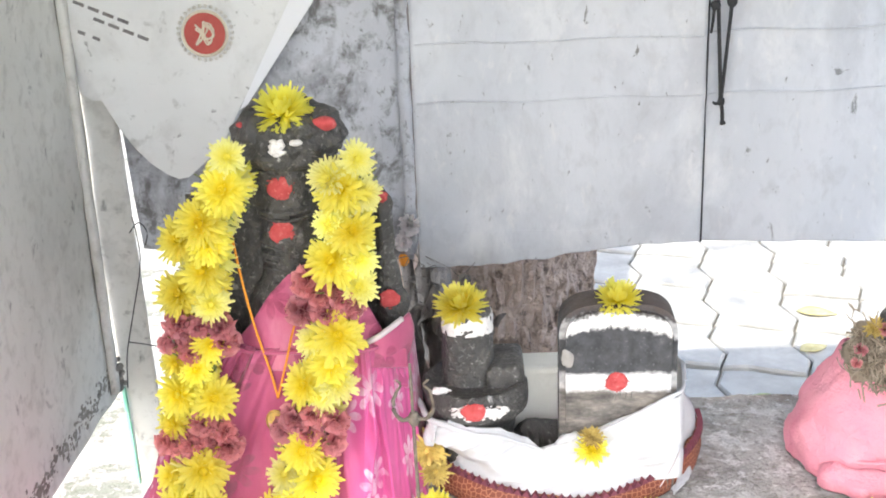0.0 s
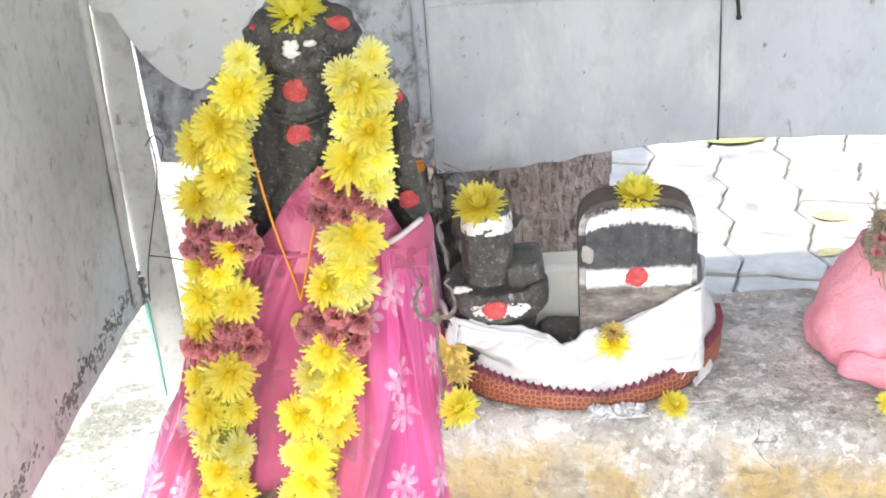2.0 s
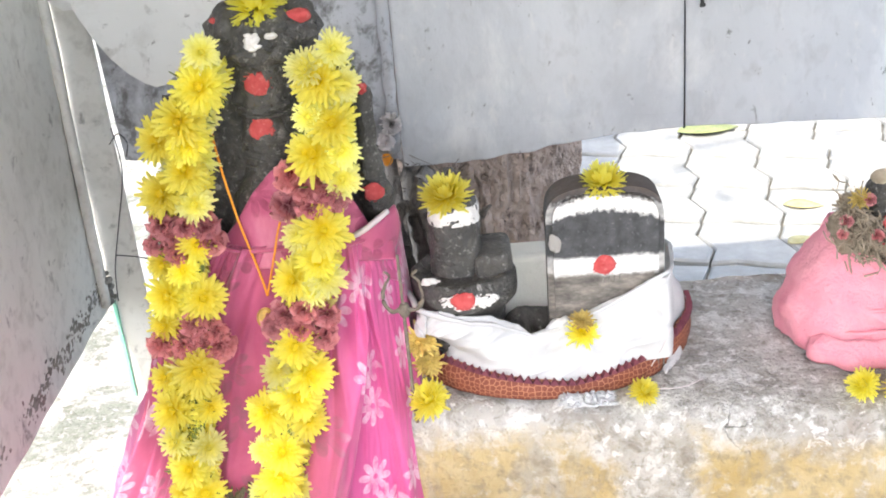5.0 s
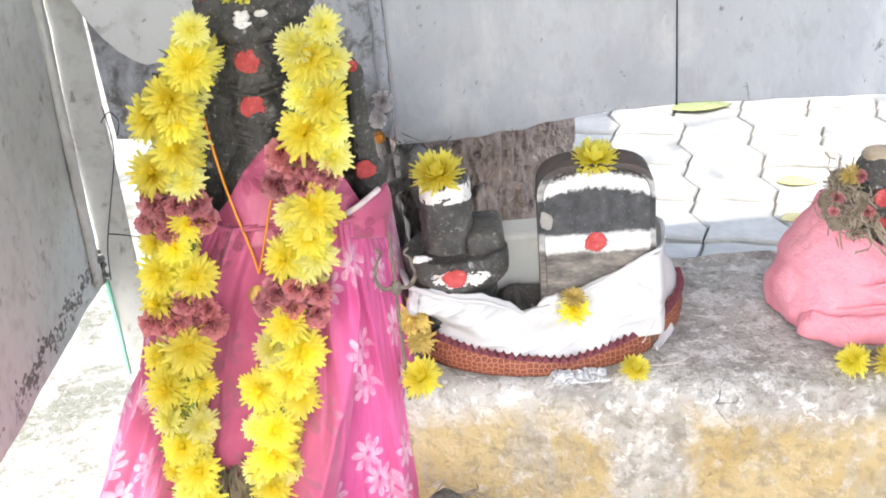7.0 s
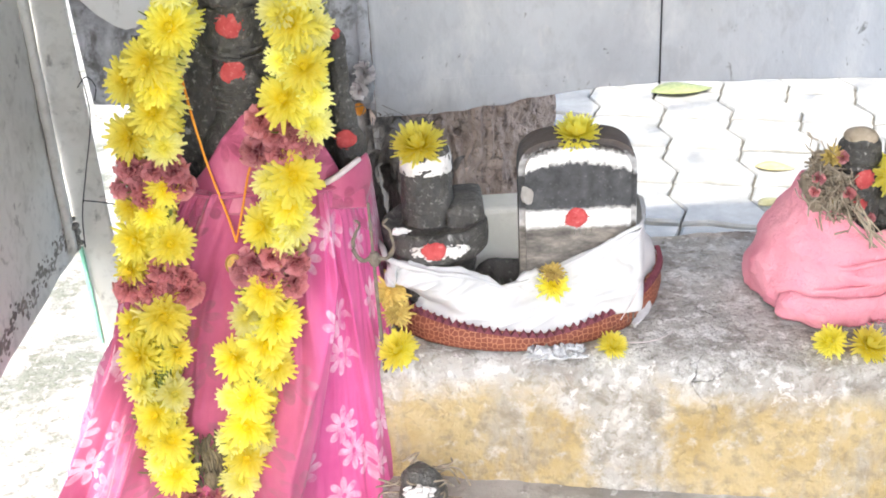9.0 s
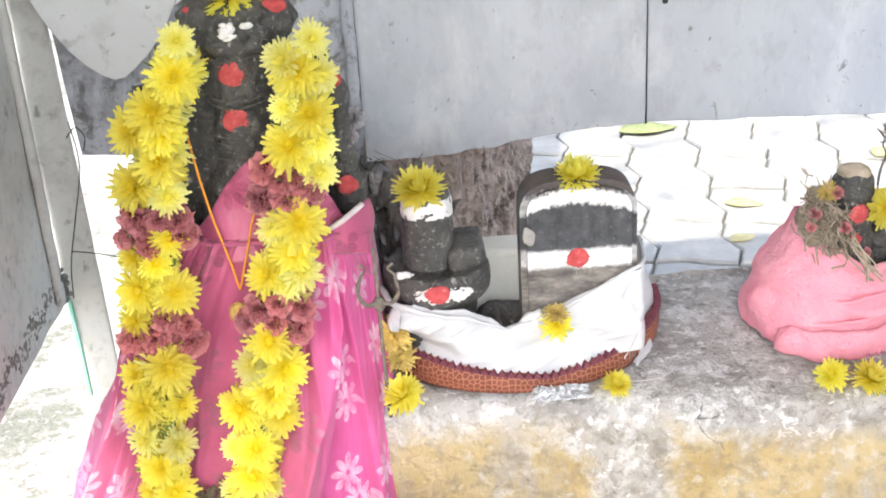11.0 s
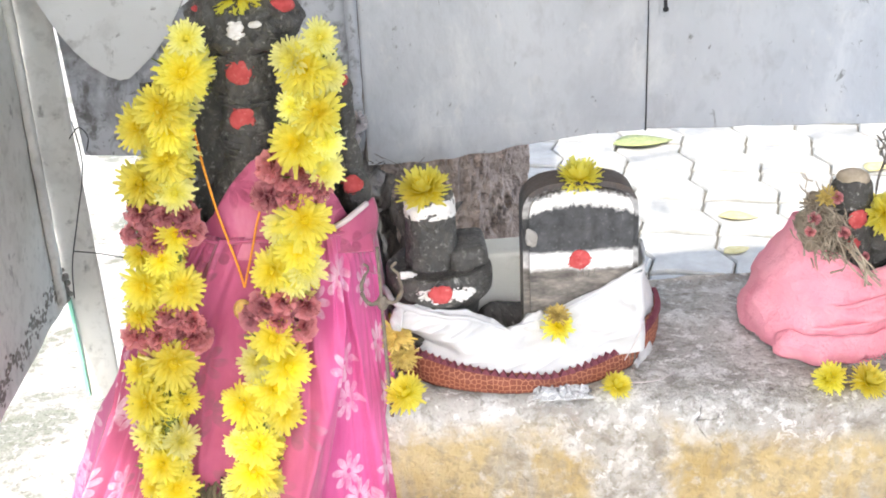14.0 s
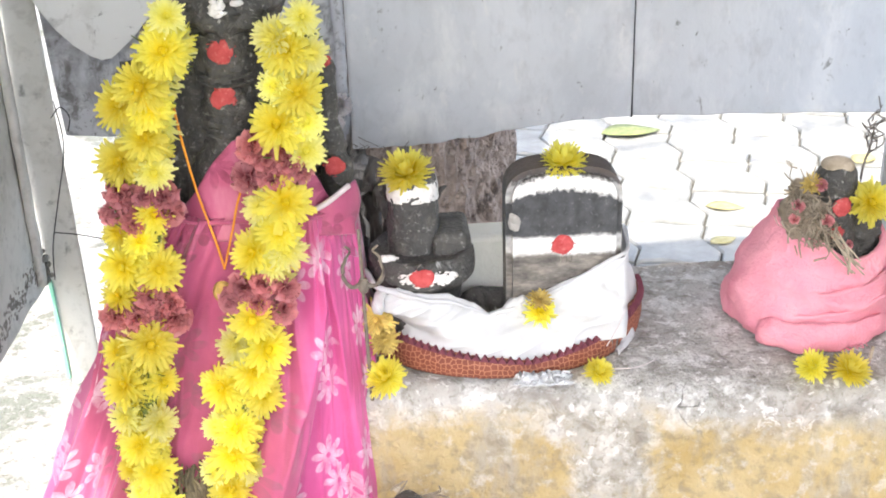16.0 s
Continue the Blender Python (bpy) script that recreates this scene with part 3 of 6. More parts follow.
def rose_mesh(name, radius, seed, material):
    """A wilted bloom of ruffled petals that stand edge outwards."""
    rnd = random.Random(seed)
    verts, faces = [Vector((0, 0, 0))], []
    for _ in range(34):
        n = Vector((rnd.gauss(0, 1), rnd.gauss(0, 1), rnd.gauss(0.8, 0.8))).normalized()
        q = n.to_track_quat("Z", "Y") @ Euler((rnd.uniform(-0.5, 0.5), rnd.uniform(-0.5, 0.5), rnd.uniform(0, 6))).to_quaternion()
        o = len(verts)
        wide, tall = radius * rnd.uniform(0.45, 0.75), radius * rnd.uniform(0.75, 1.02)
        for i in range(8):
            for j in range(4):
                u, v = i / 3.5 - 1, j / 3
                wave = radius * 0.17 * v * math.sin(u * 5.5 + o) + radius * 0.10 * noise.noise((u * 2.4 + seed, v * 2, o * 0.37))
                verts.append(q @ Vector((u * wide * (0.35 + 0.65 * v), wave, tall * (0.25 + 0.75 * v) * (1 - 0.18 * u * u) + radius * 0.06 * noise.noise((u * 5, o * 0.7, 3)))))
        faces += [tuple(a + o for a in f) for f in grid_faces(8, 4)] + [(0, o + 16, o + 12)]
    return as_mesh(name, verts, faces, material, smooth=True)


YELLOWS = [mum_mesh("mum", 0.027, s, M["yellow"], 0.25) for s in range(5)]
PALES = [mum_mesh("pale_mum", 0.027, 20 + s, M["pale_yellow"], 0.3) for s in range(2)]
CUPS = [mum_mesh("cupped_mum", 0.027, 60 + s, M["fresh_yellow"], 0.22, DOME) for s in range(3)]
ROSES = [rose_mesh("wilted_rose", 0.026, 40 + s, M["rose"]) for s in range(3)]


def aim(at, facing, scale=1.0, spin=0.0):
    q = Vector(facing).normalized().to_track_quat("Z", "Y") @ Euler((0, 0, spin)).to_quaternion()
    return Matrix.LocRotScale(at, q, (scale,) * 3)


def put(ob, m):
    ob.matrix_basis = m
    return ob


# ---- the setting ----
def panel_grid(x_of, z0_of, z1, y_of, nu, nv, thick=0.003):
    """An upright metal sheet with thickness: x along u, bottom edge z0_of(u), top z1."""
    front, n = [], nu * nv
    for i in range(nu):
        u = i / (nu - 1)
        for j in range(nv):
            v = (j / (nv - 1)) ** 1.6
            z = z0_of(u) + (z1 - z0_of(u)) * v
            x = x_of(u, z)
            front.append((x, y_of(x, z), z))
    back = [(x, y + thick, z) for x, y, z in front]
    f = grid_faces(nu, nv)
    faces = f + [tuple(reversed([k + n for k in q])) for q in f]
    rim = [i * nv for i in range(nu)] + [(nu - 1) * nv + j for j in range(1, nv)] + [i * nv + nv - 1 for i in range(nu - 2, -1, -1)] + [j for j in range(nv - 2, 0, -1)]
    for a, b in zip(rim, rim[1:] + rim[:1]):
        faces.append((b, a, a + n, b + n))
    return front + back, faces


TOP = 2.06


def dent(x, z, k):
    return 0.006 * noise.noise((x * 5 + k, z * 5, 3.0)) + 0.002 * noise.noise((x * 22 + k, z * 22, 9.0))


def creases(z):
    return sum(-0.0035 * math.exp(-((z - c) / 0.004) ** 2) for c in (1.152, 1.232))


def back_main(x, z):
    low = max(0.0, 1 - (z - 0.905) / 0.05)
    left = max(0.0, 1 - x / 0.22)
    return 1.35 + dent(x, z, 0) + creases(z) + 0.022 * low * low * left * (1 + 0.6 * noise.noise((x * 40, z * 30, 0)))


def edge_main(u):
    x = u * 0.4
    return 0.906 + 0.085 * x + 0.004 * noise.noise((x * 30, 0, 5)) - 0.004 * math.sin(x * 16)


v, f = panel_grid(lambda u, z: 0.006 + 0.399 * u, edge_main, TOP, back_main, 70, 60)
wall_back = single("wall_back", as_mesh("wall_back", v, f, M["sheet"]), "pale grey-blue painted metal sheet with creases and grime", "wall", kind="structure")
v, f = panel_grid(lambda u, z: 0.4045 + 0.40 * u, lambda u: 0.938 - 0.018 * u + 0.002 * noise.noise((u * 9, 1, 1)), TOP, lambda x, z: 1.362 + dent(x, z, 7) + creases(z) * 0.6, 50, 50)
single("wall_back_right", as_mesh("wall_back_right", v, f, M["sheet"]), "pale grey-blue painted metal sheet beside a dark seam", "wall", kind="structure")
v, f = panel_grid(lambda u, z: -0.389 - max(0.0, z - 0.95) * 0.06 * (1 - u) + 0.387 * u, lambda u: 0.952 - 0.03 * u + 0.003 * noise.noise((u * 12, 3, 2)), TOP, lambda x, z: 1.36 + dent(x, z, 13), 50, 50)
single("wall_back_left", as_mesh("wall_back_left", v, f, M["sheet_dark"]), "stained grey metal sheet behind the garlanded figure", "wall", kind="structure")
def strip_x(u, z):
    k = min(1.0, max(0.0, (z - 0.72) / 0.06))
    left = (-0.4475 + (0.9 - z) * 0.018) * (1 - k) - 0.478 * k
    return left + (-0.40 + (0.9 - z) * 0.018 - left) * u


v, f = panel_grid(strip_x, lambda u: 0.56 + 0.01 * noise.noise((u * 9, 3, 2)), TOP, lambda x, z: 1.364 + dent(x, z, 19), 12, 120)
strip = single("wall_strip", as_mesh("wall_strip", v, f, M["side"]), "narrow dirty grey metal strip beside an open slit", "wall", kind="structure")
bm = box_bm(-0.005, 0.001, 1.357, 1.363, 0.57, 0.735, 0.001, 1)
for p in bm.verts:
    p.co.x += -0.4475 + (0.9 - p.co.z) * 0.018
single("trim_green", bm_mesh("trim_green", bm, M["mint"]), "mint green painted edge of the metal strip", "trim", kind="structure")

for z0, x0, x1, y0 in ((1.152, 0.012, 0.402, 1.35), (1.232, 0.012, 0.402, 1.35), (1.150, 0.412, 0.80, 1.362), (1.234, 0.412, 0.80, 1.362), (0.962, 0.1, 0.402, 1.351)):
    pts = [(x0 + (x1 - x0) * k / 12, y0 + dent(x0 + (x1 - x0) * k / 12, z0, 0 if x0 < 0.4 else 7) + (creases(z0) if z0 > 1 else 0.0), z0 + 0.0015 * math.sin(k)) for k in range(13)]
    v, f = tube(pts, 0.0013, 7, 4)
    single("trim_crease", as_mesh("trim_crease", v, f, M["sheet"]), "pressed crease line in the metal sheet", "trim", kind="structure")

# crumpled upright joint between the two back sheets
rings = []
for i in range(60):
    z = 0.935 + (TOP - 0.935) * i / 59
    rings.append((-0.004 + 0.003 * noise.noise((z * 20, 0, 0)), 1.352, z, 0.0085 + 0.003 * noise.noise((z * 35, 2, 0)), 0.006 + 0.004 * noise.noise((z * 40, 7, 0))))
v, f = loft(rings, 14, True, 0.002, 90)
single("trim_joint", as_mesh("trim_joint", v, f, M["sheet_dark"]), "crumpled upright joint between two metal sheets", "trim", kind="structure")
v, f = tube([(0.4075, 1.3565, 0.936), (0.4075, 1.3575, 1.1), (0.4075, 1.3565, 1.5), (0.4075, 1.3575, 2.05)], 0.0016, 6)
single("trim_seam", as_mesh("trim_seam", v, f, M["black_cord"]), "dark open seam between two metal sheets", "trim", kind="structure")

# side walls
def side_wall(x_of, y0, y1, z0_of, nu=40, nv=40):
    v, f = panel_grid(lambda u, z: y0 + (y1 - y0) * u, z0_of, TOP, lambda y, z: 0.0, nu, nv)
    return [(x_of(a, c) - b, a, c) for a, b, c in v], [tuple(reversed(q)) for q in f]


v, f = side_wall(lambda y, z: -0.45 + 0.5 * dent(y, z, 31), 0.35, 1.355, lambda u: 0.735 + 0.012 * (1 - u) + 0.004 * noise.noise((u * 14, 0, 8)))
single("wall_left", as_mesh("wall_left", v, f, M["side"]), "weathered grey metal side sheet with a dirty lower edge", "wall", kind="structure")
v, f = side_wall(lambda y, z: 0.700 + 0.5 * dent(y, z, 41), 0.55, 1.155, lambda u: 0.798)
single("wall_right", as_mesh("wall_right", v, f, M["sheet"]), "pale grey metal side sheet standing on the ledge", "wall", kind="structure")
single("trim_flange_right", bm_mesh("trim_flange_right", box_bm(0.694, 0.80, 1.156, 1.160, 0.796, TOP, 0.001, 1), M["sheet"]), "pale folded flange of the side sheet", "trim", kind="structure")
rings = [(-0.444, 1.315 + 0.001 * noise.noise((z * 30, 0, 0)), z, 0.006, 0.0085 + 0.0015 * noise.noise((z * 50, 3, 0))) for z in np.linspace(0.748, TOP, 70)]
v, f = loft(rings, 12, True, 0.0012, 120, 4.0)
single("trim_flange", as_mesh("trim_flange", v, f, M["side"]), "pale folded flange of the side sheet", "trim", kind="structure")
verts, faces = [], []
rnd = random.Random(5)
for k in range(620):
    y = 0.75 + 0.58 * rnd.random()
    r = rnd.uniform(0.001, 0.0036)
    bv, bf = blob((-0.450, y, 0.771 + rnd.gauss(0, 0.0075) + 0.006 * math.sin(y * 60)), r, (0.16, 1.5, 0.9), 0.7, 150, 10)
    o = len(verts)
    verts += bv
    faces += [tuple(a + o for a in q) for q in bf]
for k in range(26):
    bv, bf = blob((-0.444 + rnd.uniform(-0.004, 0.006), 1.33 + rnd.uniform(-0.02, 0.02), 0.745 + abs(rnd.gauss(0, 0.02))), rnd.uniform(0.003, 0.007), (1, 1, 1), 0.5, 90, 8)
    o = len(verts)
    verts += bv
    faces += [tuple(a + o for a in q) for q in bf]
single("trim_dirt", as_mesh("trim_dirt", verts, faces, M["dirt"]), "caked dirt along the lower edge of the side sheet", "dirt", kind="stuff")

# unseen roof slab, resting on the sheets, added to shade ledge and near pavers
single("ceiling", bm_mesh("ceiling", box_bm(-0.50, 1.3, -0.62, 1.42, TOP, TOP + 0.05, 0.004), M["roof"]), "added plain pale grey roof slab out of view, shading the ledge", "roof", kind="structure")

# ledge: worn top, rounded lip, upright face
def ledge_front(x):
    return 0.888 - 0.155 * x


verts, nu = [], 150
prof = []
for k in range(18):
    prof.append(("top", k / 17))
for k in range(1, 9):
    prof.append(("lip", k / 8))
for k in range(1, 15):
    prof.append(("face", k / 14))
for i in range(nu):
    x = 0.004 + 0.946 * i / (nu - 1)
    yf = ledge_front(x)
    for kind_, s in prof:
        if kind_ == "top":
            y, z = 1.145 + (yf + 0.03 - 1.145) * s, 0.798 - 0.004 * s
        elif kind_ == "lip":
            a = s * math.pi / 2
            y, z = yf + 0.03 - 0.03 * math.sin(a), 0.770 + 0.024 * math.cos(a)
        else:
            y, z = yf - 0.012 * s, 0.770 - 0.16 * s
        p = Vector((x, y, z))
        wear = 0.006 if kind_ != "top" else 0.003
        p += noise.noise_vector(p * 14) * wear + noise.noise_vector(p * 55) * wear * 0.45
        verts.append(p)
nv = len(prof)
n = len(verts)
verts += [Vector((verts[i * nv].x, 1.15, 0.0)) for i in range(nu)]
faces = [tuple(reversed(q)) for q in grid_faces(nu, nv)]
for i in range(nu - 1):
    faces.append((i * nv, n + i, n + i + 1, (i + 1) * nv))
faces.append(tuple(range(nv)) + (n,))
single("ledge", as_mesh("ledge", verts, faces, M["ledge"]), "worn concrete ledge with flaking ochre limewash on its face", "ledge", kind="structure")

# lower step in front of the ledge
verts = []
for i in range(70):
    for j in range(40):
        x, y = 0.0 + 0.94 * i / 69, 0.55 + 0.40 * j / 39
        verts.append(Vector((x, y, 0.642 - 0.03 * max(0.0, x) + 0.006 * noise.noise((x * 12, y * 12, 0)) + 0.003 * noise.noise((x * 50, y * 50, 4)))))
n = len(verts)
faces = grid_faces(70, 40)
verts += [Vector((0.94 * i / 69, 0.55, 0.0)) for i in range(70)] + [Vector((0.0, 0.55 + 0.40 * j / 39, 0.0)) for j in range(40)]
faces += [(i * 40, n + i, n + i + 1, (i + 1) * 40) for i in range(69)]
faces += [(j, j + 1, n + 70 + j + 1, n + 70 + j) for j in range(39)]
single("step", as_mesh("step", verts, faces, M["concrete"]), "rough concrete step below the ledge", "step", kind="structure")

bm = box_bm(-0.40, 0.0, 0.45, 1.12, -0.04, 0.50, 0.012, 3)
single("step_low", bm_mesh("step_low", bm, M["concrete"]), "low rough concrete block under the garlanded figure", "step", kind="structure")

# ground to the horizon, with the paved part as pieces
bm = bmesh.new()
bmesh.ops.create_grid(bm, x_segments=8, y_segments=8, size=400)
ground = single("ground", bm_mesh("ground", bm, M["earth"]), "pale dusty ground reaching into the distance", "ground", kind="structure")
ground.location = (0, 0, -0.045)
pavement = single("pavement", bm_mesh("pavement", box_bm(-0.4, 3.6, 1.7, 7.6, -0.044, -0.018), M["sand"]), "sunlit pale interlocking concrete pavers with sandy joints", "pavement", kind="structure")


# ---- the tree behind the sheets ----
def tree_trunk():
    rings = []
    for i in range(150):
        z = -0.05 + 2.9 * i / 149
        r = 0.225 + 0.07 * math.exp(-z * 4)
        rings.append((0.135, 2.34, z, r, r))
    verts, faces = loft(rings, 170)
    out = []
    for p in verts:
        c = Vector((0.135, 2.34, p.z))
        d = (p - c)
        a = math.atan2(d.y, d.x)
        q = Vector((math.cos(a) * 3, math.sin(a) * 3, p.z * 2.2))
        k = 1 + 0.05 * noise.noise(q * 1.3) + 0.06 * noise.noise(q * 5) + 0.05 * noise.noise(q * 13) + 0.045 * noise.noise(q * 27)
        out.append(c + d * k)
    tree = thing("tree", (0.135, 2.34, -0.045), "thick rough brown tree trunk behind the metal sheet", "tree")
    part("trunk", as_mesh("trunk", out, faces, M["bark"], smooth=False), tree)
    rnd = random.Random(8)
    for k in range(4):
        x = -0.03 + 0.022 * k + rnd.uniform(-0.01, 0.01)
        pts = [(x + rnd.uniform(-0.02, 0.02), 2.06 - 0.03 * (k % 2), z) for z in (0.0, 0.3, 0.5, 0.7, 0.9, 1.2)]
        v, f = tube(pts, rnd.uniform(0.012, 0.026), 9, 5)
        part("root", as_mesh("root", [p + noise.noise_vector(p * 30) * 0.006 for p in v], f, M["root"]), tree, "dark hanging root")
    verts, faces = [], []
    for k in range(900):
        p = Vector((0.9 + rnd.gauss(0, 0.9), 1.75 + rnd.gauss(0, 0.5), 4.1 + rnd.gauss(0, 0.35)))
        q = Euler((rnd.uniform(-0.8, 0.8), rnd.uniform(-0.8, 0.8), rnd.uniform(0, 6.3))).to_quaternion()
        o = len(verts)
        ln = rnd.uniform(0.06, 0.12)
        verts += [p + q @ Vector(c) * ln for c in ((-0.5, 0, 0), (0, -0.22, 0.05), (0.5, 0, -0.05), (0, 0.22, 0.05))]
        faces += [(o, o + 1, o + 2, o + 3)]
    tagged(part("crown", as_mesh("crown", verts, faces, M["leaf"], False), tree, "loose leafy crown above the shelter"), kind="stuff")
    for k in range(6):
        tip = (0.9 + rnd.gauss(0, 0.8), 1.75 + rnd.gauss(0, 0.4), 4.0 + rnd.uniform(-0.1, 0.4))
        v, f = tube([(0.135, 2.34, 2.7), (0.3 + 0.05 * k, 2.25, 3.2), tip], 0.06, 9, 6, 0.2)
        part("limb", as_mesh("limb", v, f, M["bark"]), tree)


tree_trunk()


def smear(c, w, h, count, seed, depth=0.0012, grain=1.0):
    """Powder rubbed on unevenly: many flat specks inside an oval."""
    rnd = random.Random(seed)
    shapes = []
    for _ in range(count):
        a, r = rnd.uniform(0, 6.28), rnd.random() ** 0.6
        p = Vector((c[0] + w * r * math.cos(a), c[1] + 0.25 * (w * r * math.cos(a)) ** 2 / max(w, 0.001) * 0.5, c[2] + h * r * math.sin(a)))
        shapes.append(blob(p, grain * rnd.uniform(0.0012, 0.0042) * (1.3 - 0.6 * r), (rnd.uniform(0.8, 1.8), depth / 0.003, rnd.uniform(0.5, 1.0)), 0.5, 200, 8))
    v, f, _ = join(*shapes)
    return v, f


def dot(c, r, tall=0.95, flat=0.18):
    """A thumbed dot of powder with a ragged rim."""
    core = blob(c, r * 0.94, (1, flat, tall), 0.2, 120, 26)
    specks = smear((c[0], c[1] - 0.0005, c[2]), r * 1.02, r * tall, 60, int(abs(c[0] * 7000)) + 3, 0.0008, 0.5)
    v, f, _ = join(core, specks)
    return v, f


# ---- the garlanded figure: one plain shape of black stone with pigment ----
def figure():
    body = loft(dense([(-0.115, 0.99, 0.49, 0.11, 0.06), (-0.115, 0.985, 0.85, 0.10, 0.055), (-0.112, 0.98, 1.0, 0.098, 0.05), (-0.108, 0.975, 1.10, 0.092, 0.045), (-0.106, 0.97, 1.155, 0.075, 0.04), (-0.104, 0.965, 1.185, 0.04, 0.035), (-0.104, 0.965, 1.2, 0.03, 0.03)]), 40, True, 0.005, 35)
    front = loft(dense([(-0.112, 0.95, 0.66, 0.07, 0.05), (-0.112, 0.945, 1.0, 0.055, 0.045), (-0.112, 0.94, 1.07, 0.030, 0.036), (-0.112, 0.938, 1.10, 0.031, 0.034), (-0.112, 0.938, 1.13, 0.026, 0.03), (-0.113, 0.938, 1.135, 0.033, 0.033), (-0.113, 0.938, 1.15, 0.032, 0.033), (-0.112, 0.938, 1.185, 0.030, 0.034), (-0.110, 0.938, 1.198, 0.034, 0.036)], 8), 44, True, 0.0055, 120)
    hood = loft(dense([(-0.110, 0.945, 1.178, 0.036, 0.04), (-0.109, 0.942, 1.19, 0.048, 0.045), (-0.107, 0.942, 1.207, 0.057, 0.045), (-0.107, 0.944, 1.224, 0.056, 0.042), (-0.107, 0.948, 1.236, 0.045, 0.034), (-0.107, 0.95, 1.243, 0.02, 0.02)], 8), 48, True, 0.009, 75)
    arm = loft(dense([(-0.009, 0.955, 0.99, 0.015, 0.02), (-0.011, 0.95, 1.03, 0.013, 0.018), (-0.015, 0.95, 1.09, 0.010, 0.015), (-0.014, 0.948, 1.135, 0.009, 0.013), (-0.015, 0.948, 1.15, 0.006, 0.009)]), 18, True, 0.005, 60)
    low_arm = blob((-0.010, 0.95, 1.02), 0.018, (1, 1, 1.5), 0.4, 60)
    other = loft(dense([(-0.215, 0.955, 0.99, 0.016, 0.02), (-0.212, 0.95, 1.09, 0.012, 0.016), (-0.212, 0.948, 1.15, 0.008, 0.01)]), 18, True, 0.004, 60)
    ribs = [tube([(-0.139, 0.916, z), (-0.125, 0.9075, z - 0.002), (-0.112, 0.906, z - 0.003), (-0.099, 0.9075, z - 0.002), (-0.085, 0.916, z)], 0.0016, 6, 5) for z in (1.141, 1.134, 1.103, 1.095, 1.087, 1.079, 1.190, 1.183)]
    dark = [body, front, hood, arm, low_arm, other] + ribs
    red = [blob(c, r, (1, 0.6, 0.5), 0.5, 80, 18) for c, r in (((-0.068, 0.918, 1.228), 0.0125), ((-0.148, 0.926, 1.228), 0.010))]
    red += [dot(c, r) for c, r in (((-0.1145, 0.9055, 1.166), 0.0138), ((-0.1165, 0.9065, 1.1185), 0.0138), ((-0.015, 0.935, 1.145), 0.0065), ((-0.012, 0.928, 1.034), 0.0115))]
    white = [smear((-0.1125, 0.8945, 1.2105), 0.0075, 0.0085, 34, 91, 0.003), smear((-0.0935, 0.8955, 1.215), 0.0045, 0.0022, 14, 92, 0.003)]
    verts, faces, slots = join(*dark, *red, *white)
    kind_ = [0] * len(dark) + [1] * len(red) + [2] * len(white)
    slots = [kind_[s] for s in slots]
    me = as_mesh("stone_figure", verts, faces, [M["stone"], M["kumkum"], M["ash"]], True, None, slots)
    return single("stone_figure", me, "black oiled stone figure with red powder marks, standing on the step", "statue")


figure()
put(single("flower", CUPS[0], "bright yellow chrysanthemum resting on the stone figure's head", "flower"), aim((-0.108, 0.922, 1.238), (0.0, -0.35, 0.93), 1.15, 0.3))


# ---- magenta wrapped cloth ----
LEVELS = [(0.50, -0.205, 0.235, 0.14, 0.972), (0.60, -0.1825, 0.2075, 0.128, 0.968), (0.70, -0.1625, 0.1825, 0.120, 0.966), (0.80, -0.1385, 0.1585, 0.110, 0.97), (0.90, -0.127, 0.141, 0.103, 0.975), (0.96, -0.112, 0.121, 0.097, 0.975), (1.0, -0.102, 0.103, 0.092, 0.975)]


def level(z):
    arr = np.array(LEVELS)
    return [float(np.interp(z, arr[:, 0], arr[:, k])) for k in range(1, 5)]


OVERLAP = [(0.50, -0.145), (0.622, -0.111), (0.684, -0.088), (0.757, -0.064), (0.827, -0.047), (0.908, -0.036), (1.0, -0.036)]
EDGE_STRIP = [(0.50, -0.005), (0.70, -0.012), (0.86, -0.022), (0.93, -0.030), (1.0, -0.018)]


def fold_angle(z, line):
    """The angle round the figure at which a fold line of (z, x) lies."""
    cx, hw, _, _ = level(z)
    s = (float(np.interp(z, [a for a, b in line], [b for a, b in line])) - cx) / hw
    return math.asin(max(-1.0, min(1.0, math.copysign(abs(s) ** (1 / 0.62), s))))


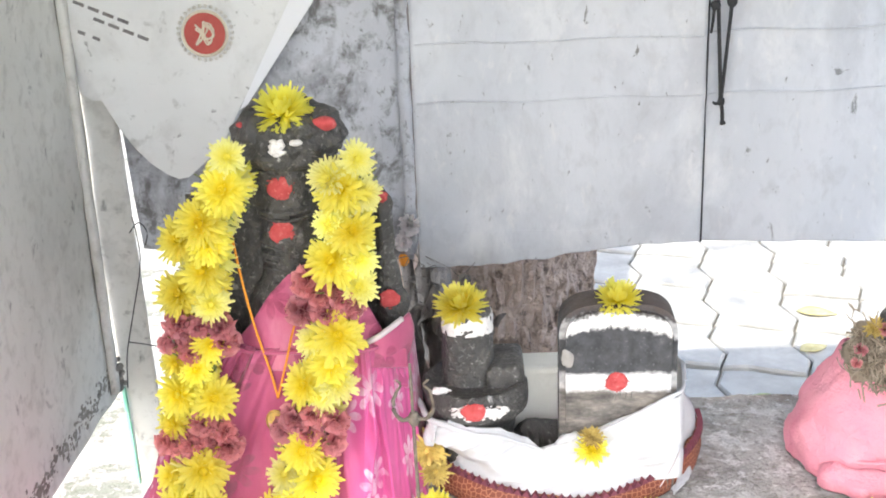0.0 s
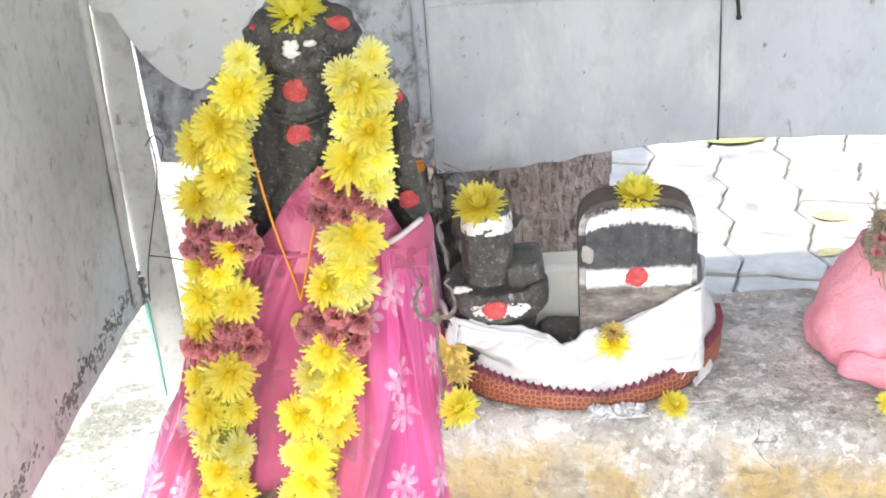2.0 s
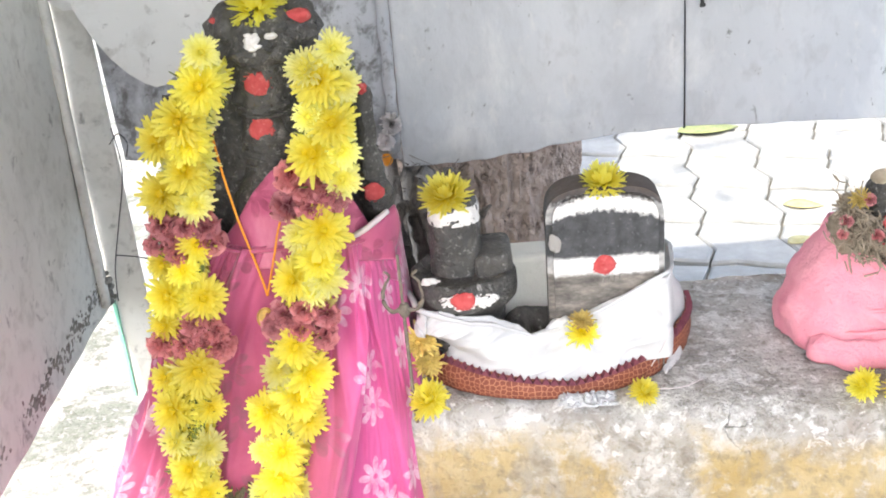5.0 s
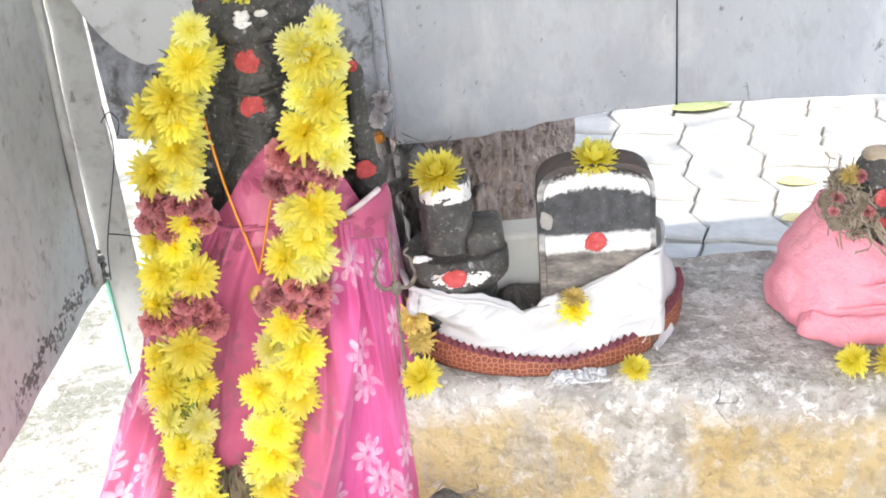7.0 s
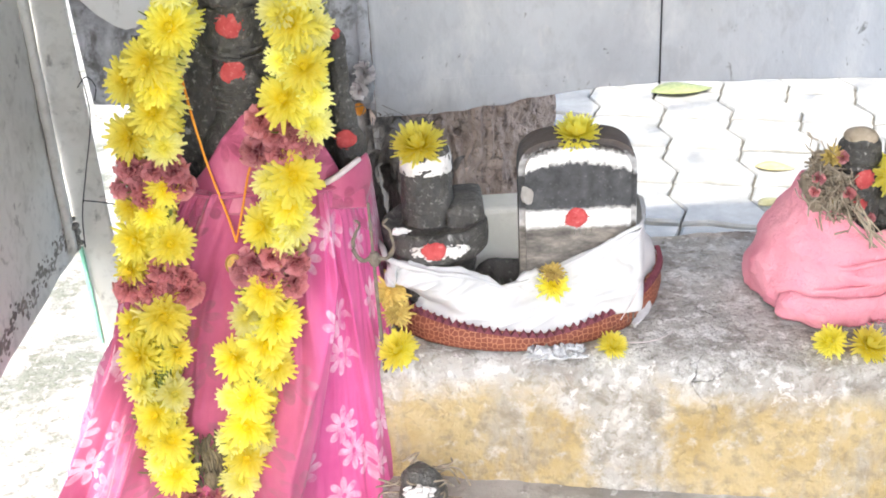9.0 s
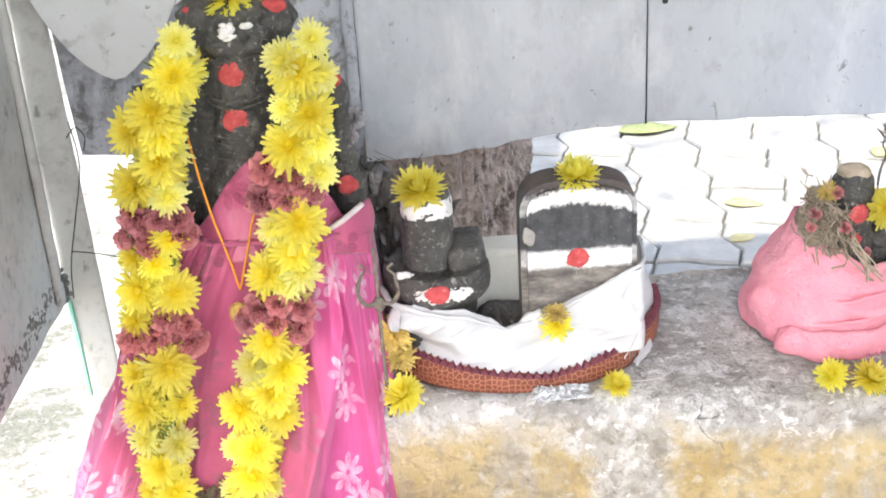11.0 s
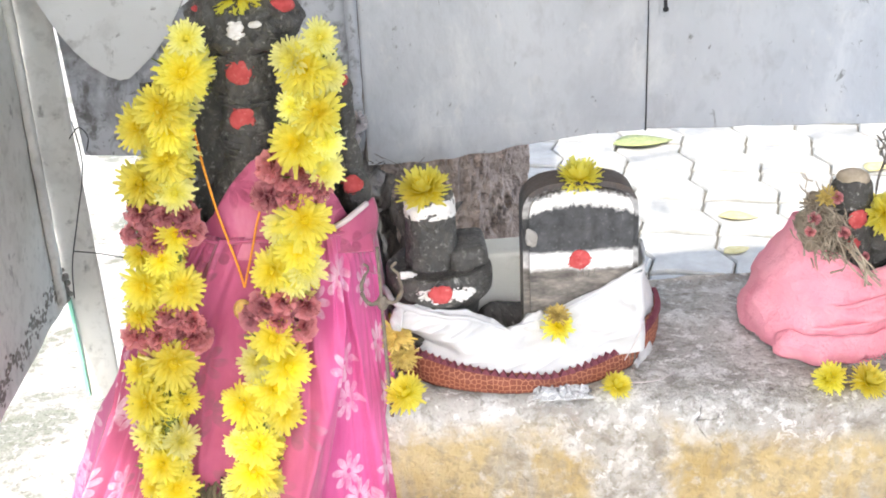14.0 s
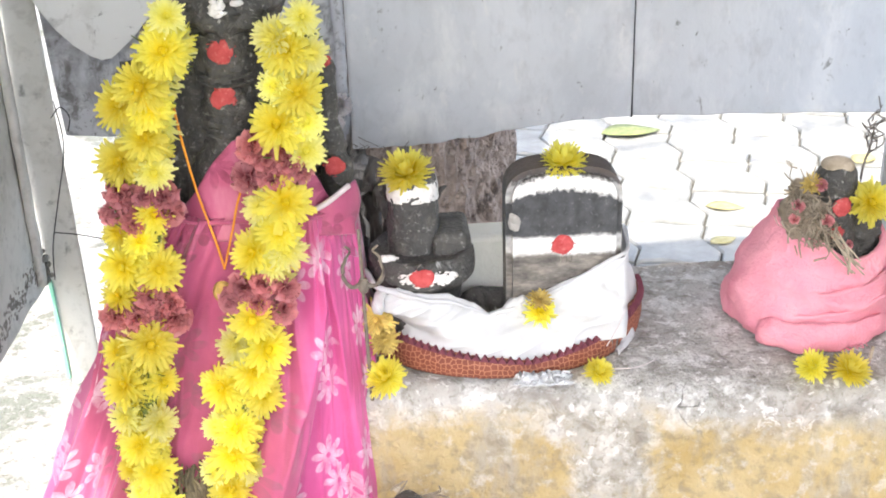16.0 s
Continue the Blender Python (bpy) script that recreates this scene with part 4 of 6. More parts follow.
def robe_point(phi, z):
    cx, hw, hd, cy = level(z)
    down = min(1.0, (1.0 - z) / 0.4)
    over = phi - fold_angle(z, OVERLAP)
    strip_ = phi - fold_angle(z, EDGE_STRIP)
    calm = 0.35 + 0.65 * max(0.0, min(1.0, 0.5 - over / 0.3))
    fold = (1 - abs(math.sin(phi * 4.3 + 0.9 + 0.9 * down + 1.3 * noise.noise((phi * 1.2, z * 2.0, 0))))) ** 2
    ripple = (0.008 + 0.030 * down) * (1.35 * fold - 0.4 + 0.5 * noise.noise((phi * 3.0, z * 1.5, 4)))
    fine = 0.005 * noise.noise((phi * 9 + z * 6, z * 7, 7)) + 0.003 * noise.noise((phi * 20 - z * 12, z * 9, 3))
    crease = 0.007 * (1 - abs(noise.noise((phi * 7 + z * 3.5, z * 1.6, 11)))) ** 6 - 0.006 * (1 - abs(noise.noise((phi * 5 - z * 2.5, z * 1.2, 21)))) ** 8
    k = (ripple + fine + crease) * calm
    # the upper layer ends in a raised edge; further round, a pressed pleat stands out
    k += (0.010 + 0.020 * down) * (math.exp(over / 0.30) if over < 0 else max(0.0, 1 - over / 0.035))
    k += (0.008 + 0.014 * down) * (math.exp(-strip_ / 0.5) if strip_ > 0 else max(0.0, 1 + strip_ / 0.03))
    k += 0.006 * down * (1 - abs(math.sin(phi * 3.1 + z * 5))) ** 3
    sn, cs = math.sin(phi), math.cos(phi)
    return Vector((cx + (hw + k * 0.5) * math.copysign(abs(sn) ** 0.62, sn), cy - (hd + k) * math.copysign(abs(cs) ** 0.62, cs), z))


def robe():
    t = thing("wrapped_cloth", (-0.12, 0.95, 0.50), "magenta cotton cloth printed with white daisies, wrapped round the figure", "cloth")
    nu, nv = 320, 90
    verts, uvs = [], []
    for i in range(nu):
        phi = -1.9 + 3.8 * i / (nu - 1)
        for j in range(nv):
            z = 0.502 + 0.498 * j / (nv - 1)
            verts.append(robe_point(phi, z))
            uvs.append((phi * 0.17, z - 0.65))
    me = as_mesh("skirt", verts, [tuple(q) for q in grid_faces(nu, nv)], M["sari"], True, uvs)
    ob = part("skirt", me, t)
    sol = ob.modifiers.new("thick", "SOLIDIFY")
    sol.thickness = 0.0015
    # shoulder drape, from the waist up to one shoulder
    verts, uvs = [], []
    nu, nv = 60, 26
    top = [(-0.172, 1.004), (-0.155, 1.024), (-0.135, 1.053), (-0.112, 1.078), (-0.085, 1.088), (-0.055, 1.07), (-0.03, 1.035), (-0.012, 0.995), (0.006, 0.985)]
    for i in range(nu):
        x = -0.172 + 0.178 * i / (nu - 1)
        zt = float(np.interp(x, [a for a, b in top], [b for a, b in top]))
        for j in range(nv):
            s = j / (nv - 1)
            z = 0.975 + (zt - 0.975) * s
            y = 0.880 + 0.010 * s + 0.35 * (x + 0.09) ** 2 * (1 + 3 * s) + 0.0055 * abs(math.sin((x * 0.75 + z * 0.55) * 62 + 1.2 * noise.noise((x * 14, z * 14, 2)))) * (0.4 + 0.6 * s) + 0.003 * noise.noise((x * 40, z * 30, 0))
            verts.append(Vector((x, y, z)))
            uvs.append((x + 0.505, z - 0.62))
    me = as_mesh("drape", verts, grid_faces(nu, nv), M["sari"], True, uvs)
    ob = part("drape", me, t)
    sol = ob.modifiers.new("thick", "SOLIDIFY")
    sol.thickness = 0.002
    v, f = tube([robe_point(p, 0.998) + Vector((0, -0.003, 0.002 * math.sin(p * 7))) for p in np.linspace(-1.6, 1.5, 18)], 0.0022, 7, 4)
    part("waist_tie", as_mesh("waist_tie", v, f, M["sari"], True, [(0.02, 0.37)] * len(v)), t)
    # folded end with its pale lining at the hip
    verts, uvs = [], []
    for i in range(24):
        s = i / 23
        for j in range(14):
            w = j / 13
            x = -0.035 + 0.042 * s + 0.004 * math.sin(w * 7)
            z = 1.0 + 0.02 * s ** 0.7 - w * (0.03 + 0.06 * s)
            verts.append(Vector((x, 0.893 - 0.006 * math.sin(s * 3) + 0.03 * s * s, z)))
            uvs.append((x + 0.7, z - 0.63))
    ob = part("tucked_end", as_mesh("tucked_end", verts, grid_faces(24, 14), M["sari"], True, uvs), t)
    ob.modifiers.new("thick", "SOLIDIFY").thickness = 0.003
    v, f = tube([(-0.034, 0.889, 1.002), (-0.018, 0.886, 1.012), (0.002, 0.903, 1.021)], 0.0032, 7, 5)
    part("lining", as_mesh("lining", v, f, M["wrap_edge"]), t, "pale inner lining of the fold")
    return t


robe()


# ---- garlands ----
def garland(line, heads, roses, bands, seed, label):
    """Heads threaded on a line; heads: the full blooms in front (x, z, size); roses: wilted ones; bands: heights of the rose bands."""
    rnd = random.Random(seed)
    pts = dense([(x, y, z) for x, y, z in line], 12)
    down = np.array(pts)[::-1]
    t = thing("garland", tuple(pts[-1]), label, "garland", "garlands on the stone figure")
    v, f = tube([tuple(p) for p in pts[::6]], 0.017, 10, 3)
    part("stem", as_mesh("stem", [p + noise.noise_vector(p * 90) * 0.006 for p in v], f, M["green"]), t, "dark green threaded stalks")

    def front(x, z, reach):
        xc, yc = (float(np.interp(z, down[:, 2], down[:, k])) for k in (0, 1))
        yc = min(yc, 0.873)
        off = max(-0.045, min(0.045, x - xc))
        return Vector((x, yc - reach + 7.0 * off * off, z)), off

    for x, z, size in heads:
        at, off = front(x, z, 0.021)
        at.x -= 0.2 * off
        face = Vector((off * 16 + rnd.uniform(-0.2, 0.2), -0.85, 0.35 + rnd.uniform(-0.25, 0.25)))
        ob = part("chrysanthemum", rnd.choice(YELLOWS) if size > 0.9 or rnd.random() < 0.4 else rnd.choice(PALES), t)
        ob.matrix_basis = aim(at, face, size * rnd.uniform(0.80, 0.90), rnd.uniform(0, 6))
    for x, z in roses:
        at, off = front(x, z, 0.018)
        ob = part("rose", rnd.choice(ROSES), t)
        ob.matrix_basis = aim(at, (off * 14, -1, rnd.uniform(-0.3, 0.5)), rnd.uniform(0.58, 0.74), rnd.uniform(0, 6))
    # smaller heads packed behind the full blooms
    run, nxt, side = 0.0, 0.0, 0
    for a, b in zip(pts, pts[1:]):
        run += float(np.linalg.norm(b - a))
        if run < nxt:
            continue
        rosy = any(lo <= a[2] <= hi for lo, hi in bands)
        nxt = run + (0.018 if rosy else 0.021)
        side += 1
        for ang in ((-72, 5, 72) if side % 2 else (-105, -38, 38, 105)):
            a2 = radians(ang + rnd.uniform(-14, 14))
            out = Vector((math.sin(a2), -math.cos(a2), rnd.uniform(-0.35, 0.35)))
            if rosy:
                ob = part("rose", rnd.choice(ROSES), t)
                ob.matrix_basis = aim(Vector(a) + out * 0.010, out, rnd.uniform(0.6, 0.8), rnd.uniform(0, 6))
            else:
                ob = part("chrysanthemum", rnd.choice(PALES) if rnd.random() < 0.5 else rnd.choice(YELLOWS), t)
                ob.matrix_basis = aim(Vector(a) + out * rnd.uniform(0.006, 0.012), out + Vector((0, -0.15, rnd.uniform(-0.5, 0.4))), rnd.uniform(0.66, 0.86), rnd.uniform(0, 6))
    for k in range(40):
        p = Vector(pts[rnd.randrange(len(pts))])
        out = Vector((rnd.choice((-1, 1)) * rnd.uniform(0.3, 1), -0.6, rnd.uniform(-0.5, 0.5))).normalized()
        v, f = tube([p + out * 0.012, p + out * 0.027, p + out * 0.038 + Vector((0, 0, 0.004))], 0.0016, 5, 3, 0.3)
        part("stalk", as_mesh("stalk", v, f, M["green"]), t)
    return t


LEFT = [(-0.162, 0.892, 1.178), (-0.164, 0.880, 1.172), (-0.170, 0.876, 1.160), (-0.184, 0.875, 1.130), (-0.195, 0.874, 1.085), (-0.203, 0.874, 1.04), (-0.207, 0.868, 0.98), (-0.214, 0.862, 0.92), (-0.220, 0.856, 0.865), (-0.226, 0.850, 0.80), (-0.230, 0.848, 0.745), (-0.231, 0.846, 0.70), (-0.226, 0.846, 0.682)]
RIGHT = [(-0.044, 0.892, 1.178), (-0.044, 0.880, 1.172), (-0.045, 0.876, 1.160), (-0.047, 0.875, 1.135), (-0.048, 0.874, 1.095), (-0.058, 0.874, 1.06), (-0.070, 0.868, 1.01), (-0.080, 0.862, 0.965), (-0.094, 0.858, 0.92), (-0.112, 0.856, 0.865), (-0.125, 0.850, 0.80), (-0.138, 0.848, 0.735), (-0.149, 0.846, 0.685), (-0.154, 0.846, 0.668)]
LEFT_HEADS = [(-0.152, 1.214, 0.76), (-0.16, 1.181, 1.12), (-0.187, 1.149, 1.2), (-0.215, 1.131, 0.98), (-0.18, 1.128, 0.98), (-0.187, 1.099, 1.07), (-0.219, 1.075, 1.07), (-0.181, 1.064, 0.8), (-0.187, 1.019, 0.8), (-0.206, 0.996, 0.76), (-0.231, 1.002, 0.76), (-0.229, 0.969, 1.03), (-0.187, 0.963, 1.03), (-0.239, 0.937, 0.85), (-0.205, 0.886, 1.2), (-0.247, 0.878, 0.76), (-0.242, 0.843, 1.03), (-0.196, 0.842, 0.76), (-0.246, 0.807, 0.85), (-0.205, 0.797, 0.8), (-0.232, 0.773, 0.98), (-0.218, 0.741, 1.03), (-0.248, 0.746, 0.67), (-0.217, 0.698, 1.03), (-0.238, 0.717, 0.67)]
LEFT_ROSES = [(-0.22, 1.044), (-0.197, 1.04), (-0.229, 1.024), (-0.211, 1.011), (-0.179, 1.037), (-0.176, 1.02), (-0.203, 0.937), (-0.184, 0.926), (-0.183, 0.908), (-0.218, 0.914), (-0.24, 0.916)]
RIGHT_HEADS = [(-0.028, 1.207, 0.76), (-0.063, 1.189, 0.85), (-0.048, 1.179, 1.12), (-0.022, 1.173, 0.76), (-0.038, 1.135, 1.12), (-0.065, 1.143, 0.71), (-0.065, 1.104, 1.2), (-0.031, 1.106, 0.8), (-0.033, 1.076, 0.85), (-0.06, 1.027, 1.29), (-0.089, 1.022, 0.85), (-0.068, 0.997, 0.94), (-0.101, 0.976, 1.03), (-0.061, 0.977, 0.89), (-0.078, 0.966, 0.76), (-0.103, 0.906, 1.12), (-0.088, 0.873, 1.12), (-0.126, 0.879, 0.85), (-0.105, 0.848, 1.12), (-0.146, 0.831, 1.12), (-0.095, 0.819, 0.89), (-0.13, 0.786, 1.03), (-0.156, 0.786, 0.71), (-0.136, 0.754, 1.12), (-0.161, 0.734, 0.76), (-0.116, 0.738, 0.76), (-0.141, 0.714, 0.98), (-0.151, 0.684, 0.89)]
RIGHT_ROSES = [(-0.088, 1.081), (-0.075, 1.069), (-0.053, 1.065), (-0.045, 1.057), (-0.071, 1.05), (-0.096, 1.05), (-0.111, 0.94), (-0.089, 0.945), (-0.067, 0.937), (-0.121, 0.926), (-0.095, 0.924), (-0.073, 0.913)]
garland(LEFT, LEFT_HEADS, LEFT_ROSES, [(1.005, 1.05), (0.895, 0.94)], 11, "thick yellow chrysanthemum garland with dusky rose bands")
garland(RIGHT, RIGHT_HEADS, RIGHT_ROSES, [(1.04, 1.085), (0.90, 0.945)], 12, "thick yellow chrysanthemum garland hanging over the magenta cloth")
rnd = random.Random(14)
for x, z, k in ((-0.215, 0.652, 1.0), (-0.19, 0.640, 1.3), (-0.165, 0.648, 1.0)):
    put(single("rose_cluster", ROSES[1], "wilted dusky rose cluster at the garlands' joined ends", "flower", "roses at the garlands' ends"), aim((x, 0.842, z), (0, -1, 0.4), k, rnd.uniform(0, 6)))


def dry_stalks():
    t = thing("dry_stalks", (-0.187, 0.845, 0.66), "tangled dark dry stalks between the garlands' ends", "stalks")
    rnd = random.Random(51)
    for k in range(64):
        x = -0.186 + rnd.gauss(0, 0.010)
        pts = [(x, 0.845, 0.655), (x + rnd.uniform(-0.01, 0.01), 0.838 + rnd.uniform(-0.006, 0.006), 0.69), (x + rnd.uniform(-0.012, 0.012), 0.842, 0.725 + rnd.uniform(-0.02, 0.015))]
        v, f = tube(pts, rnd.uniform(0.0012, 0.0028), 6, 5, 0.5)
        part("stalk", as_mesh("stalk", [p + noise.noise_vector(p * 110) * 0.004 for p in v], f, M["dark_stalk"]), t)


dry_stalks()


# ---- thread with pendant ----
def pendant():
    t = thing("pendant_thread", (-0.137, 0.86, 0.925), "orange thread with a small round brass pendant hanging on the cloth", "necklace")
    v, f = tube([(-0.165, 0.888, 1.135), (-0.160, 0.886, 1.09), (-0.150, 0.884, 1.03), (-0.136, 0.879, 0.975), (-0.130, 0.874, 0.948)], 0.0013, 7, 6)
    part("thread", as_mesh("thread", v, f, M["thread"]), t)
    v, f = tube([(-0.092, 0.89, 1.06), (-0.108, 0.878, 1.025), (-0.118, 0.876, 0.99), (-0.126, 0.875, 0.962), (-0.130, 0.874, 0.948)], 0.0012, 7, 6)
    part("thread", as_mesh("thread", v, f, M["thread"]), t)
    bm = bmesh.new()
    bmesh.ops.create_cone(bm, cap_ends=True, segments=28, radius1=0.0095, radius2=0.0095, depth=0.003)
    bmesh.ops.bevel(bm, geom=list(bm.edges), offset=0.0008, segments=2, affect="EDGES")
    bmesh.ops.transform(bm, matrix=Matrix.Translation((-0.1335, 0.868, 0.926)) @ Matrix.Rotation(radians(80), 4, "X"), verts=bm.verts)
    part("pendant", bm_mesh("pendant", bm, M["brass"]), t, "dull brass pendant")
    ring = [(-0.1335 + 0.0092 * math.cos(a), 0.8665, 0.926 + 0.0115 * math.sin(a)) for a in np.linspace(0, 2 * math.pi, 22)]
    v, f = tube(ring, 0.0011, 6, 2)
    part("ring", as_mesh("ring", v, f, M["brass"]), t)


pendant()


# ---- iron trident standing beside the cloth ----
def trident():
    t = thing("trident", (0.012, 0.862, 0.79), "small old iron trident standing on the ledge beside the cloth", "trident")
    v, f = tube([(0.013, 0.868, 0.785), (0.011, 0.868, 0.86), (0.010, 0.868, 0.93), (0.009, 0.869, 0.985)], 0.0021, 8, 5, 0.8)
    part("rod", as_mesh("rod", v, f, M["iron"]), t)
    for sgn in (-1, 1):
        pts = [(0.011, 0.867, 0.925), (0.011 + sgn * 0.013, 0.866, 0.923), (0.011 + sgn * 0.021, 0.866, 0.936), (0.011 + sgn * 0.018, 0.866, 0.953), (0.011 + sgn * 0.012, 0.865, 0.963), (0.011 + sgn * 0.017, 0.865, 0.969)]
        v, f = tube(pts, 0.0026, 8, 6, 0.5)
        part("prong", as_mesh("prong", [p + noise.noise_vector(p * 120) * 0.0016 for p in v], f, M["iron"]), t)
    v, f = loft(dense([(0.011, 0.868, 0.915, 0.004, 0.004), (0.011, 0.868, 0.922, 0.007, 0.006), (0.011, 0.868, 0.93, 0.004, 0.004)]), 14)
    part("collar", as_mesh("collar", v, f, M["iron"]), t)


trident()


# ---- short stone pillar on its spouted base ----
def pillar_stone():
    t = thing("pillar_stone", (0.07, 0.97, 0.80), "rounded black stone pillar on a spouted base, with red powder", "shrine stone")
    v, f = loft(dense([(0.070, 0.962, 0.90, 0.031, 0.032), (0.070, 0.962, 0.935, 0.029, 0.030), (0.070, 0.962, 0.975, 0.028, 0.029), (0.070, 0.962, 0.996, 0.0272, 0.028), (0.070, 0.962, 1.007, 0.024, 0.025), (0.070, 0.962, 1.013, 0.014, 0.014)]), 40, True, 0.0025, 70, 2.5)
    part("pillar", as_mesh("pillar", v, f, M["stone"]), t)
    v, f = loft([(0.070, 0.962, z, 0.0282, 0.0290) for z in np.linspace(0.984, 0.996, 7)] + [(0.070, 0.962, 1.004, 0.0262, 0.0272)], 90, False, 0.0016, 260, 2.5)
    part("ash_band", as_mesh("ash_band", v, f, M["ash"]), t, "smeared white ash band")
    v, f = loft(dense([(0.072, 0.975, 0.80, 0.055, 0.05), (0.072, 0.97, 0.85, 0.046, 0.044), (0.074, 0.957, 0.885, 0.048, 0.048), (0.076, 0.952, 0.900, 0.0575, 0.060), (0.076, 0.952, 0.921, 0.059, 0.062), (0.076, 0.955, 0.929, 0.055, 0.057), (0.074, 0.958, 0.924, 0.045, 0.045)]), 48, True, 0.004, 45)
    part("base", as_mesh("base", v, f, M["stone"]), t)
    bm = box_bm(0.088, 0.131, 0.930, 0.995, 0.890, 0.952, 0.011, 4)
    for p in bm.verts:
        p.co.z -= 0.12 * max(0.0, 0.112 - p.co.x) * (p.co.z > 0.92)
        p.co += noise.noise_vector(p.co * 50) * 0.004
    part("spout", bm_mesh("spout", bm, M["stone"], True), t)
    v, f = smear((0.078, 0.8895, 0.915), 0.031, 0.009, 150, 4)
    part("ash_mark", as_mesh("ash_mark", v, f, M["ash"]), t, "white ash smear")
    v, f = dot((0.0735, 0.8880, 0.917), 0.0145, 0.74)
    part("red_mark", as_mesh("red_mark", v, f, M["kumkum"]), t, "red powder dot")
    v, f = smear((0.038, 0.912, 0.9315), 0.010, 0.003, 30, 5, 0.003)
    part("ash_mark", as_mesh("ash_mark", v, f, M["ash"]), t)


pillar_stone()
put(single("flower", CUPS[1], "bright yellow chrysanthemum resting on the stone pillar", "flower"), aim((0.064, 0.948, 1.012), (-0.15, -0.25, 0.95), 1.12, 1.0))
bm = box_bm(0.118, 0.20, 1.0, 1.05, 0.797, 0.913, 0.006, 2)
single("stone_block", bm_mesh("stone_block", bm, M["pale_stone"]), "pale greenish stone block behind the dark stones", "stone")


# dark lump added in place of the deep shade between pillar and slab
v, f = blob((0.150, 0.965, 0.826), 0.034, (1.0, 0.8, 0.95), 0.9, 45, 26)
single("dark_stone", as_mesh("dark_stone", v, f, M["stone"]), "rough dark lump standing in for the shaded gap between pillar and slab", "stone")


# ---- rounded upright slab ----
def slab():
    t = thing("stone_slab", (0.233, 0.96, 0.80), "upright black-painted stone slab with white ash bands and a red dot", "shrine stone")
    outline = []
    w, zs, zt = 0.0632, 0.982, 1.022
    outline += [(-w, 0.797), (w, 0.797)]
    for k in range(25):
        a = math.pi * k / 24
        c, s = math.cos(a), math.sin(a)
        outline.append((w * math.copysign(abs(c) ** 0.62, c), zs + (zt - zs) * abs(s) ** 0.75))
    bm = bmesh.new()
    fr = [bm.verts.new((0.2320 + x, 0.915, z)) for x, z in outline]
    face = bm.faces.new(fr)
    ext = bmesh.ops.extrude_face_region(bm, geom=[face])
    for p in (e for e in ext["geom"] if isinstance(e, bmesh.types.BMVert)):
        p.co.y += 0.058
    bmesh.ops.bevel(bm, geom=[e for e in bm.edges if e.calc_face_angle(0) > 1.0], offset=0.007, segments=4, affect="EDGES")
    bmesh.ops.triangulate(bm, faces=[f for f in bm.faces if len(f.verts) > 4])
    bmesh.ops.rotate(bm, cent=(0.2335, 0.95, 0.8), matrix=Matrix.Rotation(radians(-3), 3, "Z"), verts=bm.verts)
    part("slab", bm_mesh("slab", bm, M["slab"]), t)
    v, f = dot((0.2285, 0.9135, 0.9345), 0.0132)
    part("red_mark", as_mesh("red_mark", v, f, M["kumkum"]), t, "red powder dot")
    for k in range(4):
        x = 0.226 + 0.006 * k
        v, f = tube([(x, 0.9145, 0.9135 + 0.001 * k), (x + 0.0004, 0.9145, 0.9175 + 0.001 * k), (x + 0.0006, 0.9145, 0.920 + 0.001 * k)], 0.0008, 5, 2)
        part("faint_bar", as_mesh("faint_bar", v, f, M["dirt"]), t, "faint brown scratched mark")
    v, f = blob((0.175, 0.9165, 0.963), 0.0075, (0.8, 0.2, 1.6), 0.5, 130, 24)
    part("chipped_edge", as_mesh("chipped_edge", v, f, M["concrete"]), t, "chipped pale edge")


slab()
put(single("flower", CUPS[2], "bright yellow chrysanthemum resting on the stone slab", "flower"), aim((0.230, 0.930, 1.021), (0.1, -0.15, 0.98), 0.95, 2.0))


# ---- white cloth with a brocade border round the two stones ----
CX, CY, RA, RB = 0.170, 1.030, 0.163, 0.148


def hem(a, grow=0.0):
    """A point of the wrap's plan at the angle a (0 faces the camera), spread outwards by grow."""
    return CX + (RA + grow) * math.sin(a), CY - (RB + grow) * math.cos(a)


def band_height(a):
    return 0.019 + 0.020 * min(1.0, abs(a - 0.1) / 1.0)


